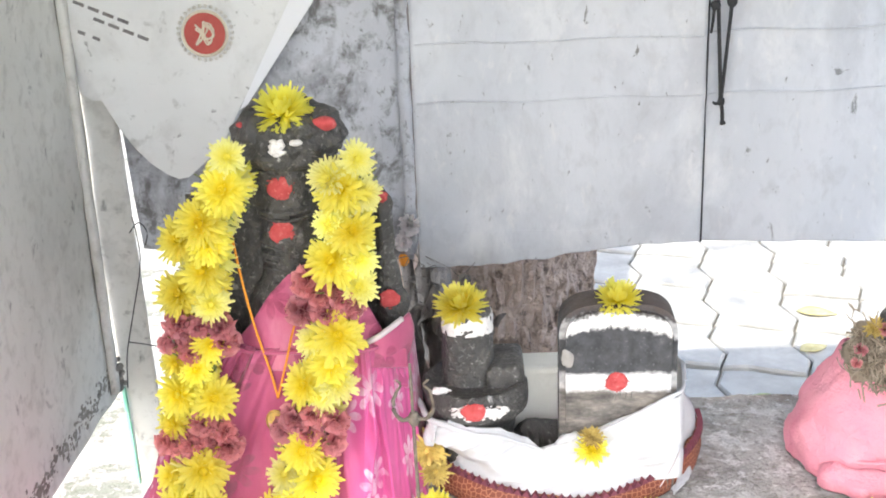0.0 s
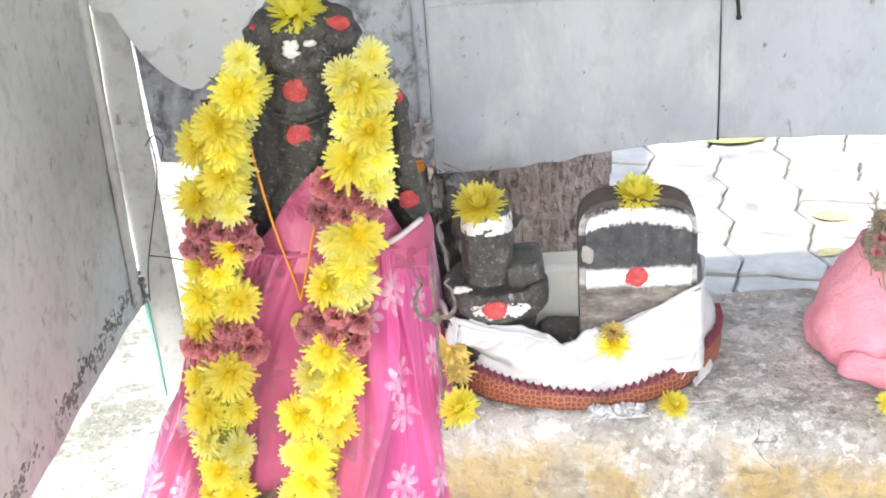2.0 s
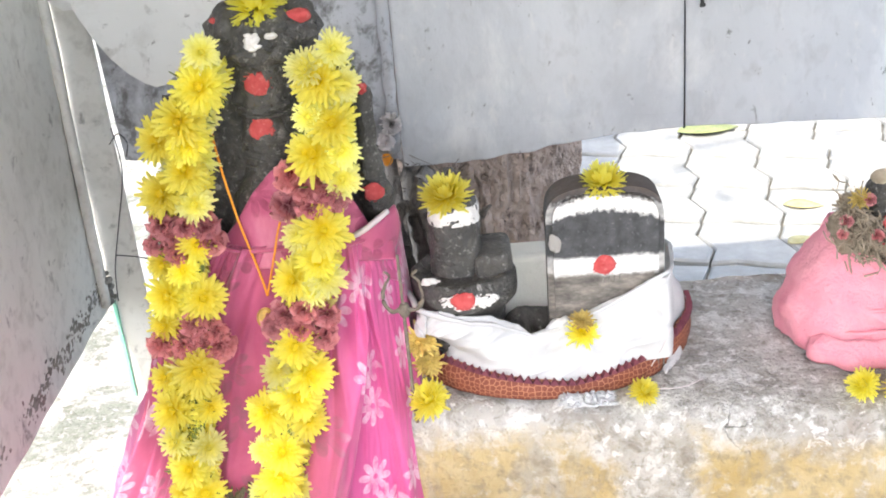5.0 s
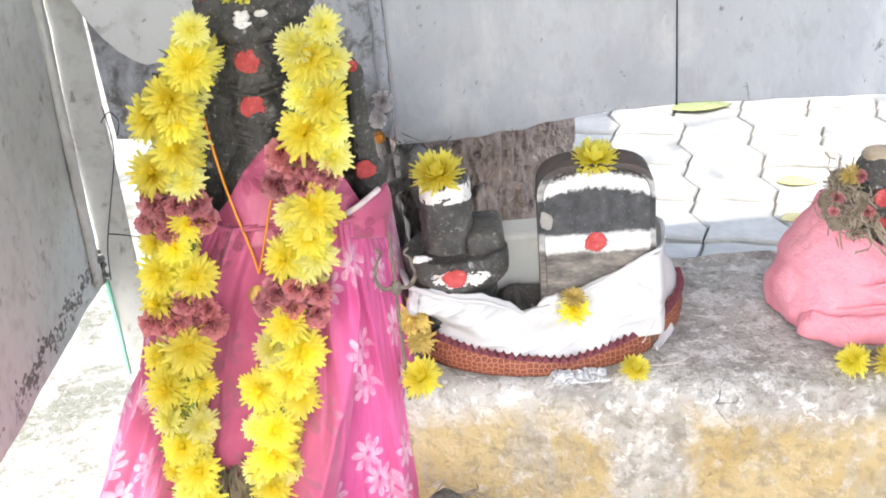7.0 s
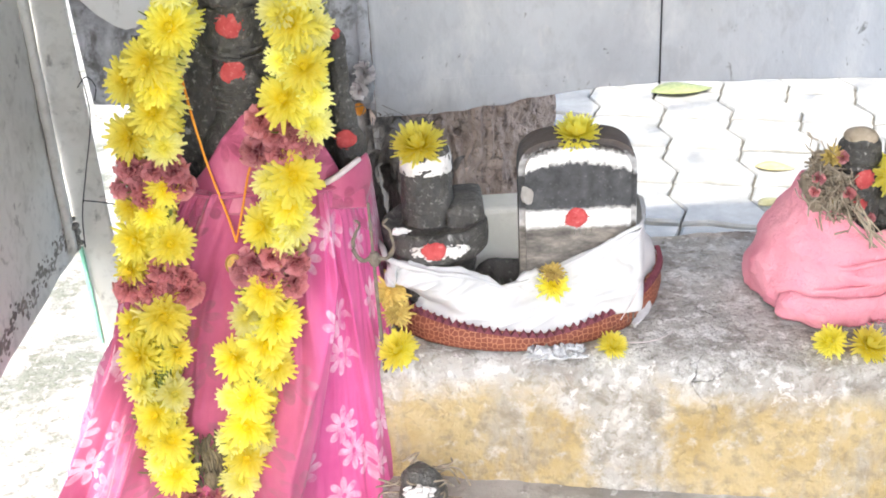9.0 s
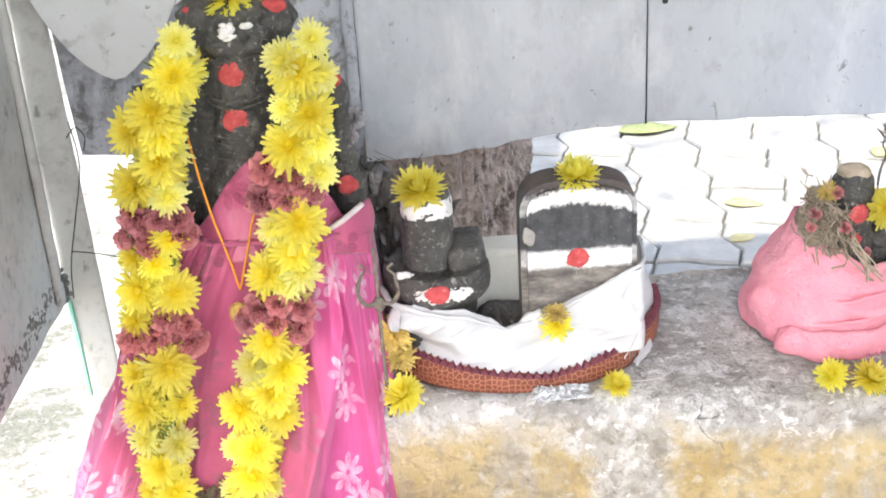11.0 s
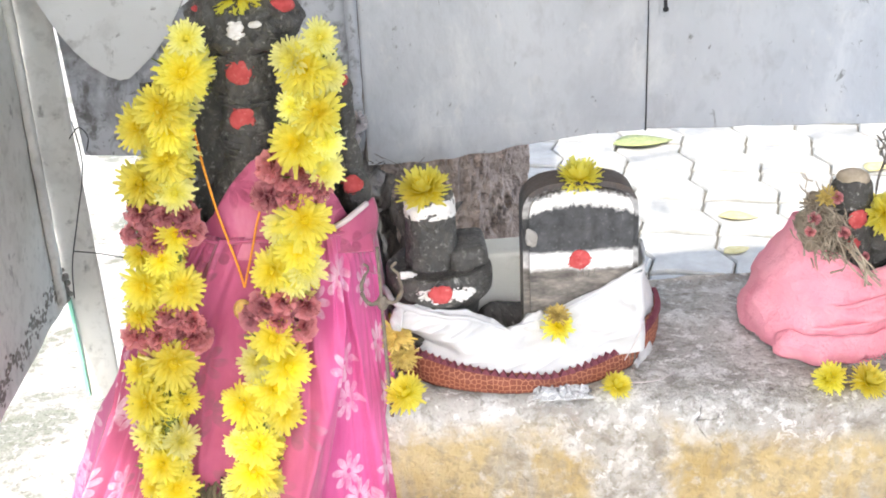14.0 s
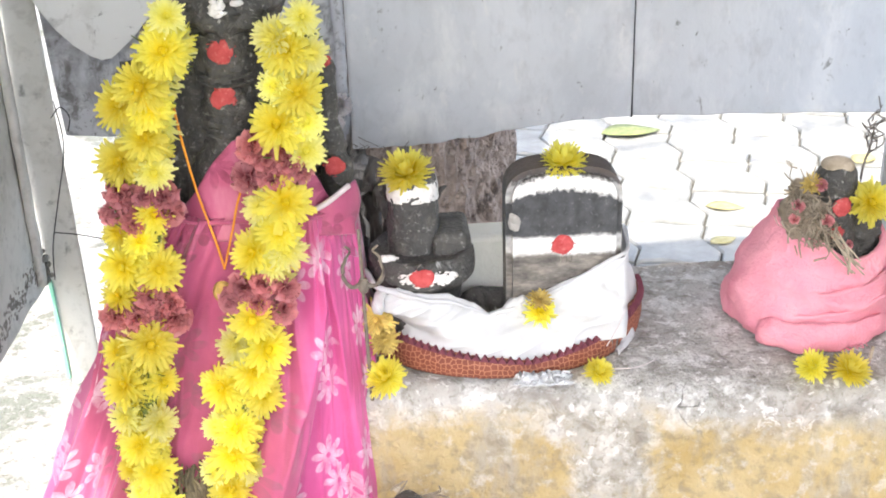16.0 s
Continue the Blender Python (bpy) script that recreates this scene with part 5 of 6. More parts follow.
def cloth_wrap():
    t = thing("wrapped_white_cloth", (CX, CY, 0.80), "white cotton cloth with red-brown brocade border wrapped round the dark stones", "cloth")
    tops = [(-1.75, 0.90), (-1.1, 0.904), (-0.51, 0.893), (-0.17, 0.862), (0.28, 0.884), (0.75, 0.913), (1.2, 0.925), (1.75, 0.918)]
    n_a, n_z = 200, 44
    verts = []
    for i in range(n_a):
        a = -1.75 + 3.5 * i / (n_a - 1)
        zt = float(np.interp(a, [p for p, q in tops], [q for p, q in tops]))
        zl = 0.793 + band_height(a)
        for j in range(n_z):
            s = j / (n_z - 1)
            z = zl + (zt - zl) * s
            g = -0.026 * s ** 0.8 + 0.003 + 0.006 * math.sin((a * 1.2 + z * 26) * 3.0 + 2 * noise.noise((a * 2, z * 12, 0))) * (0.3 + s * (1 - s) * 3) + 0.003 * noise.noise((a * 7, z * 40, 2))
            x, y = hem(a, g)
            if x < 0.149:
                y += (min(y, 0.952 - 0.061 * math.sqrt(max(0.0, 1 - ((x - 0.074) / 0.075) ** 2))) - y) * min(1.0, max(0.0, s - 0.2) * 2.5)
            if x > 0.155:
                y = min(y, 0.906 - 0.052 * (x - 0.2335) + 220 * max(0.0, x - 0.293) ** 2 - 0.006 * (1 - s))
            y -= 0.007 * s * (1 - s) * 3 * abs(math.sin(z * 70 + a * 2.2 + 2.5 * noise.noise((a * 1.5, z * 14, 5)))) ** 2 + 0.0035 * (1 - abs(noise.noise((a * 2.2, z * 55 - a * 3.0, 9)))) ** 7 + 0.003 * noise.noise((x * 30, z * 30, 1))
            verts.append((x, y, z))
    ob = part("cloth", as_mesh("cloth", verts, grid_faces(n_a, n_z), M["white_cloth"]), t)
    ob.modifiers.new("thick", "SOLIDIFY").thickness = 0.003
    verts, uvs = [], []
    for i in range(n_a):
        a = -1.75 + 3.5 * i / (n_a - 1)
        for j in range(10):
            s = j / 9
            z = 0.797 + band_height(a) * s + 0.003 * noise.noise((a * 5, 0, 1)) * s
            g = 0.008 - 0.004 * s + 0.004 * math.sin(s * 3) + 0.002 * noise.noise((a * 8, s * 3, 3))
            x, y = hem(a, g)
            verts.append((x, y, z))
            uvs.append((a * 0.16, z - 0.75))
    ob = part("border", as_mesh("border", verts, grid_faces(n_a, 10), M["brocade"], True, uvs), t, "red-brown brocade border")
    ob.modifiers.new("thick", "SOLIDIFY").thickness = 0.003
    verts, faces = [], []
    steps = 58
    for k in range(steps):
        a0, a1 = -1.6 + 3.2 * k / steps, -1.6 + 3.2 * (k + 1) / steps
        o = len(verts)
        for dy in (0.0125, 0.0065):
            for a, up in ((a0, 0.0), (a1, 0.0), ((a0 + a1) / 2, 0.0062)):
                z = 0.795 + band_height(a) + up
                x, y = hem(a, dy - 0.25 * up)
                verts.append((x, y, z))
        faces += [(o, o + 1, o + 2), (o + 5, o + 4, o + 3), (o, o + 3, o + 4, o + 1), (o + 1, o + 4, o + 5, o + 2), (o + 2, o + 5, o + 3, o)]
    part("toothed_edge", as_mesh("toothed_edge", verts, faces, M["teeth"], False), t, "row of dark maroon woven triangles")
    # loose corner and rolled upper fold
    v, f = tube([(0.008, 0.97, 0.904), (0.025, 0.905, 0.902), (0.075, 0.885, 0.895), (0.12, 0.891, 0.879), (0.146, 0.9, 0.862)], 0.0035, 10, 8, 0.5)
    part("rolled_fold", as_mesh("rolled_fold", [p + noise.noise_vector(p * 45) * 0.004 for p in v], f, M["white_cloth"]), t)
    v, f = tube([(0.15, 0.899, 0.862), (0.21, 0.9, 0.884), (0.258, 0.902, 0.908), (0.292, 0.905, 0.923), (0.306, 0.94, 0.922)], 0.0022, 10, 8, 1.0)
    part("rolled_fold", as_mesh("rolled_fold", [p + noise.noise_vector(p * 40) * 0.003 for p in v], f, M["white_cloth"]), t)
    verts = []
    for i in range(12):
        for j in range(8):
            u, w_ = i / 11, j / 7
            verts.append((0.290 + 0.026 * u + 0.002 * w_, 0.912 + 0.040 * u - 0.010 * w_, 0.80 + 0.002 + 0.012 * u * (1 - w_) + 0.003 * noise.noise((u * 5, w_ * 5, 0))))
    ob = part("loose_corner", as_mesh("loose_corner", verts, grid_faces(12, 8), M["white_cloth"]), t)
    ob.modifiers.new("thick", "SOLIDIFY").thickness = 0.002


cloth_wrap()
WITHERED = [mum_mesh("withered_mum", 0.022, 70 + s, M["withered"], 0.4) for s in range(2)]
HALF = mum_mesh("faded_mum", 0.024, 75, M["yellow"], 0.4)
put(single("flower", HALF, "faded yellow chrysanthemum lying on the white cloth", "flower"), aim((0.198, 0.885, 0.870), (0.15, -0.55, 0.8), 0.68))
put(single("withered_flower", WITHERED[0], "brown withered flower on the yellow bloom", "flower"), aim((0.199, 0.886, 0.884), (0.1, -0.3, 0.9), 0.55))
put(single("withered_flower", WITHERED[1], "dry withered yellow flower at the cloth's fold", "flower"), aim((0.022, 0.91, 0.862), (-0.3, -1, 0.3), 0.9))
put(single("withered_flower", WITHERED[0], "dry withered yellow flower at the cloth's fold", "flower"), aim((0.030, 0.905, 0.838), (0.1, -1, 0.3), 0.7))
v, f = blob((0.178, 0.905, 0.868), 0.013, (1.1, 0.5, 1.0), 0.6, 120, 16)
single("cotton_tuft", as_mesh("cotton_tuft", v, f, M["white_cloth"]), "torn tuft of white cotton at the slab's foot", "cotton")


# ---- things lying on the ledge ----
put(single("flower", CUPS[0], "yellow chrysanthemum lying at the ledge's edge", "flower"), aim((0.030, 0.864, 0.812), (-0.5, -0.4, 0.75), 0.9))
put(single("flower", CUPS[1], "small yellow chrysanthemum lying on the ledge", "flower"), aim((0.260, 0.868, 0.800), (0.4, -0.3, 0.85), 0.66))
put(single("flower", CUPS[2], "yellow chrysanthemum lying before the pink bundle", "flower", "pair before the bundle"), aim((0.490, 0.838, 0.806), (-0.6, -0.3, 0.75), 0.72))
put(single("flower", CUPS[0], "yellow chrysanthemum lying before the pink bundle", "flower", "pair before the bundle"), aim((0.526, 0.828, 0.804), (0.4, -0.35, 0.8), 0.82))
v, f = tube([(0.54, 0.83, 0.802), (0.552, 0.84, 0.806), (0.56, 0.85, 0.82)], 0.002, 6, 4)
single("stalk", as_mesh("stalk", v, f, M["dried"]), "short dry flower stalk on the ledge", "stalk")
verts = []
for i in range(44):
    for j in range(26):
        u, w = i / 43, j / 25
        rim = 1 + 0.35 * noise.noise((u * 6, w * 6, 2))
        x, y = 0.199 + 0.058 * (u - 0.5) * rim, 0.860 + 0.026 * (w - 0.5) * rim
        crumple = abs(noise.noise((u * 9, w * 5, 1))) + 0.5 * abs(noise.noise((u * 19, w * 11, 4)))
        verts.append((x + 0.003 * noise.noise((u * 14, w * 9, 8)), y, 0.8005 + 0.014 * crumple * math.sin(math.pi * w) ** 0.5))
film_ob = single("plastic_scrap", as_mesh("plastic_scrap", verts, grid_faces(44, 26), M["plastic"]), "crumpled clear grey plastic scrap on the ledge", "scrap")
film_ob.modifiers.new("thick", "SOLIDIFY").thickness = 0.0006
for pts in ([(0.27, 0.872, 0.83), (0.285, 0.886, 0.845), (0.297, 0.9, 0.86)], [(0.25, 0.872, 0.804), (0.30, 0.87, 0.802), (0.33, 0.885, 0.803)]):
    v, f = tube(pts, 0.0006, 5, 5)
    single("loose_thread", as_mesh("loose_thread", v, f, M["wrap_edge"]), "loose pale thread hanging from the border", "thread")
v, f = loft(dense([(0.046, 0.80, 0.63, 0.03, 0.028), (0.046, 0.80, 0.67, 0.026, 0.024), (0.044, 0.80, 0.695, 0.02, 0.019), (0.043, 0.80, 0.706, 0.011, 0.011)]), 22, True, 0.005, 50)
w, g = smear((0.042, 0.777, 0.688), 0.016, 0.012, 60, 8, 0.004)
verts, faces, slots = join((v, f), (w, g))
single("small_stone", as_mesh("small_stone", verts, faces, [M["stone"], M["ash"]], True, None, slots), "small dark stone smeared with white ash on the step", "stone")
rnd = random.Random(21)
verts, faces = [], []
for k in range(26):
    a = rnd.uniform(0, 6.28)
    p = Vector((0.046 + 0.024 * math.cos(a), 0.80 + 0.02 * math.sin(a), 0.695 + rnd.uniform(-0.03, 0.012)))
    v, f = tube([p, p + Vector((rnd.uniform(-0.02, 0.02), rnd.uniform(-0.01, 0.01), rnd.uniform(-0.01, 0.012))), p + Vector((rnd.uniform(-0.03, 0.03), rnd.uniform(-0.015, 0.01), rnd.uniform(-0.02, 0.006)))], 0.0012, 5, 3)
    o = len(verts)
    verts += v
    faces += [tuple(i + o for i in q) for q in f]
single("dry_fibres", as_mesh("dry_fibres", verts, faces, M["dried"]), "tangled dry fibres round the small stone", "fibres", kind="stuff")


# ---- pink bundle with small dark figures and dried flowers ----
def bundle():
    bx, by = 0.527, 0.985
    t = thing("pink_bundle", (bx, by, 0.80), "salmon-pink cotton cloth wrapped in folds round small dark stones", "cloth")
    verts = []
    n_a, n_z = 120, 46
    prof = [(0.0, 0.084), (0.08, 0.090), (0.2, 0.094), (0.45, 0.088), (0.7, 0.077), (0.88, 0.067), (1.0, 0.060)]
    for i in range(n_a):
        a = 2 * math.pi * i / n_a
        lip = 0.917 + 0.022 * max(0.0, -math.sin(a)) - 0.022 * max(0.0, math.cos(a - 0.25)) ** 2
        for j in range(n_z):
            s = j / (n_z - 1)
            r = float(np.interp(s, [p for p, q in prof], [q for p, q in prof]))
            z = 0.799 + (lip - 0.799) * s
            wrap = 0.0022 * math.sin(s * 15 + 1.6 * math.sin(a) + 3 * noise.noise((math.cos(a), math.sin(a), s * 2)))
            r += wrap * (1 - abs(2 * s - 1) ** 4) + 0.006 * noise.noise((math.cos(a) * 2, math.sin(a) * 2, s * 5)) + 0.002 * noise.noise((math.cos(a) * 9, math.sin(a) * 9, s * 16))
            verts.append((bx + 0.023 * s + r * math.sin(a), by - 0.012 * s - r * math.cos(a) * 0.97, z))
    ob = part("wrap", as_mesh("wrap", verts, grid_faces(n_a, n_z, True), M["pink_cloth"]), t)
    ob.modifiers.new("thick", "SOLIDIFY").thickness = 0.004
    for z0, z1, a0, a1, r0 in ((0.862, 0.868, -0.5, 1.7, 0.0835), (0.836, 0.850, -1.3, 1.7, 0.0905)):
        pts = []
        for k in range(16):
            s = k / 15
            a = a0 + (a1 - a0) * s
            r = r0 + 0.002 * noise.noise((a * 2, z0 * 9, 0))
            pts.append((bx + 0.012 + r * math.sin(a), by - 0.006 - r * math.cos(a) * 0.97, z0 + (z1 - z0) * s + 0.006 * math.sin(a * 1.7)))
        v, f = tube(pts, 0.0028, 9, 5, 0.5)
        part("fold", as_mesh("fold", [p + noise.noise_vector(p * 40) * 0.003 for p in v], f, M["pink_cloth"]), t)
    verts = []
    for i in range(80):
        for j in range(12):
            u, w = i / 79, j / 11
            a = -0.85 + 2.1 * u
            swell = 0.013 * math.exp(-((u - 0.22) / 0.2) ** 2)
            r = 0.0945 + (0.003 + swell) * math.sin(w * 2.4) + 0.003 * math.sin(u * 34) * w * (u < 0.5) + 0.003 * noise.noise((u * 9, w * 3, 4))
            high = 0.028 * min(1.0, 0.35 + 1.3 * math.sin(math.pi * min(1.0, u + 0.1)))
            verts.append((bx + 0.004 + r * math.sin(a), by - r * math.cos(a), 0.8005 + high * (1 - w) + 0.002 * noise.noise((u * 8, w * 4, 0))))
    ob = part("tail", as_mesh("tail", verts, grid_faces(80, 12), M["pink_cloth"]), t, "loose pink tail of cloth")
    ob.modifiers.new("thick", "SOLIDIFY").thickness = 0.003
    rnd = random.Random(6)
    for k in range(16):
        a = -0.12 + 0.035 * k
        p = Vector((bx + 0.004 + 0.099 * math.sin(a), by - 0.099 * math.cos(a), 0.803))
        v, f = tube([p, p + Vector((rnd.uniform(-0.002, 0.003), -0.004, -0.001)), p + Vector((rnd.uniform(-0.003, 0.006), -0.010, -0.0015))], 0.0006, 5, 3)
        part("fringe", as_mesh("fringe", v, f, M["pink_cloth"]), t)


bundle()


def small_figure(name, cx, cy, top, hw, label, dots, cap=True):
    rings = [(cx, cy, 0.80, hw * 1.15, hw), (cx, cy, top - 0.10, hw * 1.15, hw), (cx, cy, top - 0.075, hw * 1.05, hw * 0.95), (cx, cy, top - 0.052, hw * 0.98, hw * 0.95), (cx, cy, top - 0.048, hw * 0.86, hw * 0.86), (cx, cy, top - 0.042, hw * 0.95, hw * 0.92), (cx, cy, top - 0.036, hw * 0.88, hw * 0.86), (cx, cy, top - 0.03, hw * 0.94, hw * 0.9), (cx, cy, top - 0.014, hw * 0.8, hw * 0.8), (cx, cy, top - 0.004, hw * 0.5, hw * 0.5), (cx, cy, top, hw * 0.2, hw * 0.2)]
    body = loft(dense(rings, 4), 26, True, 0.0035, 70)
    shapes, kinds = [body], [0]
    if cap:
        shapes.append(blob((cx, cy - hw * 0.12, top - 0.009), hw * 0.72, (1, 1, 0.7), 0.2, 60))
        kinds.append(2)
    for c, r in dots:
        shapes.append(dot(c, r, 1.0))
        kinds.append(1)
    verts, faces, slots = join(*shapes)
    me = as_mesh(name, verts, faces, [M["stone"], M["kumkum"], M["dried"]], True, None, [kinds[s] for s in slots])
    return single(name, me, label, "statue")


small_figure("small_stone_figure", 0.543, 0.955, 1.002, 0.0245, "small black stone figure with red powder marks in the pink cloth", [((0.543, 0.9305, 0.952), 0.0115), ((0.540, 0.929, 0.922), 0.0085)])
small_figure("small_stone_figure", 0.584, 0.965, 0.950, 0.022, "shorter black stone figure in the pink cloth", [((0.599, 0.945, 0.936), 0.006)], False)
put(single("flower", YELLOWS[0], "yellow chrysanthemum resting on the shorter figure", "flower"), aim((0.579, 0.938, 0.953), (0.1, -0.8, 0.5), 0.95, 0.7))


def dried_bunch():
    t = thing("dried_bunch", (0.487, 0.94, 0.90), "bunch of dried brown stems and shrivelled red flowers", "dried flowers")
    rnd = random.Random(31)
    verts, faces = [], []
    for k in range(560):
        p = Vector((0.503 + rnd.gauss(0, 0.0105), 0.93 + rnd.gauss(0, 0.008), 0.942 + rnd.gauss(0, 0.019)))
        p.x += (0.955 - p.z) * 0.35
        d = Vector((rnd.gauss(0.2, 0.6), rnd.gauss(-0.1, 0.4), rnd.gauss(-0.5, 0.6))).normalized()
        v, f = tube([p - d * 0.008, p + noise.noise_vector(p * 60) * 0.006, p + d * 0.008], rnd.uniform(0.0006, 0.0016), 5, 3, 0.5)
        o = len(verts)
        verts += v
        faces += [tuple(i + o for i in q) for q in f]
    for c, r in (((0.509, 0.945, 0.937), 0.025), ((0.502, 0.945, 0.962), 0.018), ((0.516, 0.94, 0.915), 0.019)):
        v, f = blob(c, r, (1, 0.6, 1.1), 0.6, 70, 18)
        o = len(verts)
        verts += v
        faces += [tuple(i + o for i in q) for q in f]
    tagged(part("stem", as_mesh("stem", verts, faces, M["dried"]), t), kind="stuff")
    for c, s in (((0.488, 0.918, 0.962), 0.42), ((0.520, 0.912, 0.945), 0.42), ((0.512, 0.918, 0.985), 0.4), ((0.484, 0.915, 0.948), 0.34), ((0.546, 0.912, 0.915), 0.36)):
        ob = part("shrivelled_rose", ROSES[int(s * 50) % 3], t)
        ob.matrix_basis = aim(c, (0.3, -0.8, 0.6), s * 0.72, s * 40)
    for c, s in (((0.503, 0.922, 0.985), 0.5),):
        ob = part("withered_head", WITHERED[1], t)
        ob.matrix_basis = aim(c, (-0.2, -1, 0.5), s)
    for k in range(9):
        p = Vector((0.528 + rnd.uniform(-0.008, 0.008), 0.914, 0.932))
        v, f = tube([p, p + Vector((0.012 + rnd.uniform(-0.01, 0.01), -0.012, -0.02)), p + Vector((0.026 + rnd.uniform(-0.016, 0.014), -0.022, -0.036 + rnd.uniform(-0.012, 0.01)))], 0.001, 5, 4)
        part("straw", as_mesh("straw", v, f, M["dried"]), t)


dried_bunch()


def twig():
    t = thing("dry_twig", (0.573, 0.955, 0.96), "thin dark dry twig standing in the pink bundle", "twig")
    rnd = random.Random(9)
    v, f = tube([(0.574, 0.957, 0.94), (0.574, 0.957, 0.985), (0.580, 0.957, 1.012), (0.582, 0.957, 1.035)], 0.0016, 6, 5, 0.6)
    part("stem", as_mesh("stem", v, f, M["root"]), t)
    for k in range(9):
        z = 1.002 + 0.005 * k
        p = Vector((0.579, 0.957, z))
        pts = [p] + [p + Vector((rnd.uniform(-0.014, 0.014), rnd.uniform(-0.01, 0.01), 0.008 * (i + 1) + rnd.uniform(-0.006, 0.006))) for i in range(3)]
        v, f = tube(pts, 0.0011, 5, 4, 0.6)
        part("tendril", as_mesh("tendril", v, f, M["root"]), t)


twig()


# ---- card hanging flat on the back sheets ----
def card():
    t = thing("printed_card", (-0.31, 1.33, 1.07), "large white printed card with a red medallion on the sheet", "card")

    def plate(name, outline, y, thick, mat):
        bm = bmesh.new()
        fr = [bm.verts.new((x, y, z)) for x, z in outline]
        face = bm.faces.new(fr)
        ext = bmesh.ops.extrude_face_region(bm, geom=[face])
        for p in (e for e in ext["geom"] if isinstance(e, bmesh.types.BMVert)):
            p.co.y += thick
        bmesh.ops.triangulate(bm, faces=[f for f in bm.faces if len(f.verts) > 4])
        return part(name, bm_mesh(name, bm, mat), t)
    out = [(-0.452, 1.42), (-0.452, 1.297), (-0.446, 1.255)]
    out += [(-0.405, 1.165), (-0.39, 1.135), (-0.372, 1.107), (-0.352, 1.085), (-0.332, 1.070), (-0.318, 1.064), (-0.305, 1.066), (-0.292, 1.076), (-0.27, 1.095), (-0.247, 1.122), (-0.226, 1.16), (-0.175, 1.24), (-0.125, 1.318), (-0.07, 1.42)]
    plate("sheet", out, 1.3235, 0.004, M["card"])
    plate("fold", [(-0.226, 1.157), (-0.214, 1.165), (-0.112, 1.305), (-0.04, 1.42), (-0.075, 1.42), (-0.148, 1.3)], 1.3195, 0.003, M["card_edge"])
    plate("backing", [(-0.446, 1.3), (-0.446, 1.19), (-0.425, 1.175), (-0.395, 1.175), (-0.36, 1.2), (-0.36, 1.3)], 1.331, 0.004, M["card"])
    cx, cz = -0.2615, 1.262

    def disc(name, r, d, y, mat, label=""):
        bm = bmesh.new()
        bmesh.ops.create_cone(bm, cap_ends=True, segments=48, radius1=r, radius2=r * 0.96, depth=d)
        bmesh.ops.transform(bm, matrix=Matrix.Translation((cx, y, cz)) @ Matrix.Rotation(radians(90), 4, "X"), verts=bm.verts)
        return part(name, bm_mesh(name, bm, mat), t, label)
    med = disc("medallion", 0.0285, 0.004, 1.320, M["medal_red"], "red enamel medallion")
    ring = [(cx + 0.0290 * math.cos(a), 1.3185, cz + 0.0290 * math.sin(a)) for a in np.linspace(0, 2 * math.pi, 40)]
    v, f = tube(ring, 0.0022, 8, 2)
    part("rim", as_mesh("rim", v, f, M["gilt"]), med, "pale gilt rim")
    for k in range(30):
        a = 2 * math.pi * k / 30
        v, f = blob((cx + 0.0355 * math.cos(a), 1.3215, cz + 0.0355 * math.sin(a)), 0.0026, (1, 0.3, 1), 0.1, 60, 8)
        part("bead", as_mesh("bead", v, f, M["bead"]), med)
    v, f = tube([(cx + 0.013 * math.sin(k * 0.9 + 0.4) * (0.6 + 0.4 * math.sin(k * 1.7)), 1.3175, cz + 0.016 * math.cos(k * 1.3) * (0.7 + 0.3 * math.sin(k * 0.6))) for k in range(30)], 0.0012, 6, 5)
    part("emblem", as_mesh("emblem", v, f, M["gilt"]), med, "pale curled emblem")
    for x0, z0, n in ((-0.424, 1.306, 4), (-0.400, 1.283, 4), (-0.425, 1.268, 2)):
        for k in range(n):
            w = 0.012 if n > 2 else 0.008
            x = x0 + k * 0.0185
            z = z0 - k * 0.0082
            bm = box_bm(-w * 0.62, w * 0.62, -0.0006, 0.0006, -0.0021, 0.0021)
            bmesh.ops.transform(bm, matrix=Matrix.Translation((x, 1.323, z)) @ Matrix.Rotation(radians(24), 4, "Y"), verts=bm.verts)
            part("print_bar", bm_mesh("print_bar", bm, M["ink"]), t)


card()


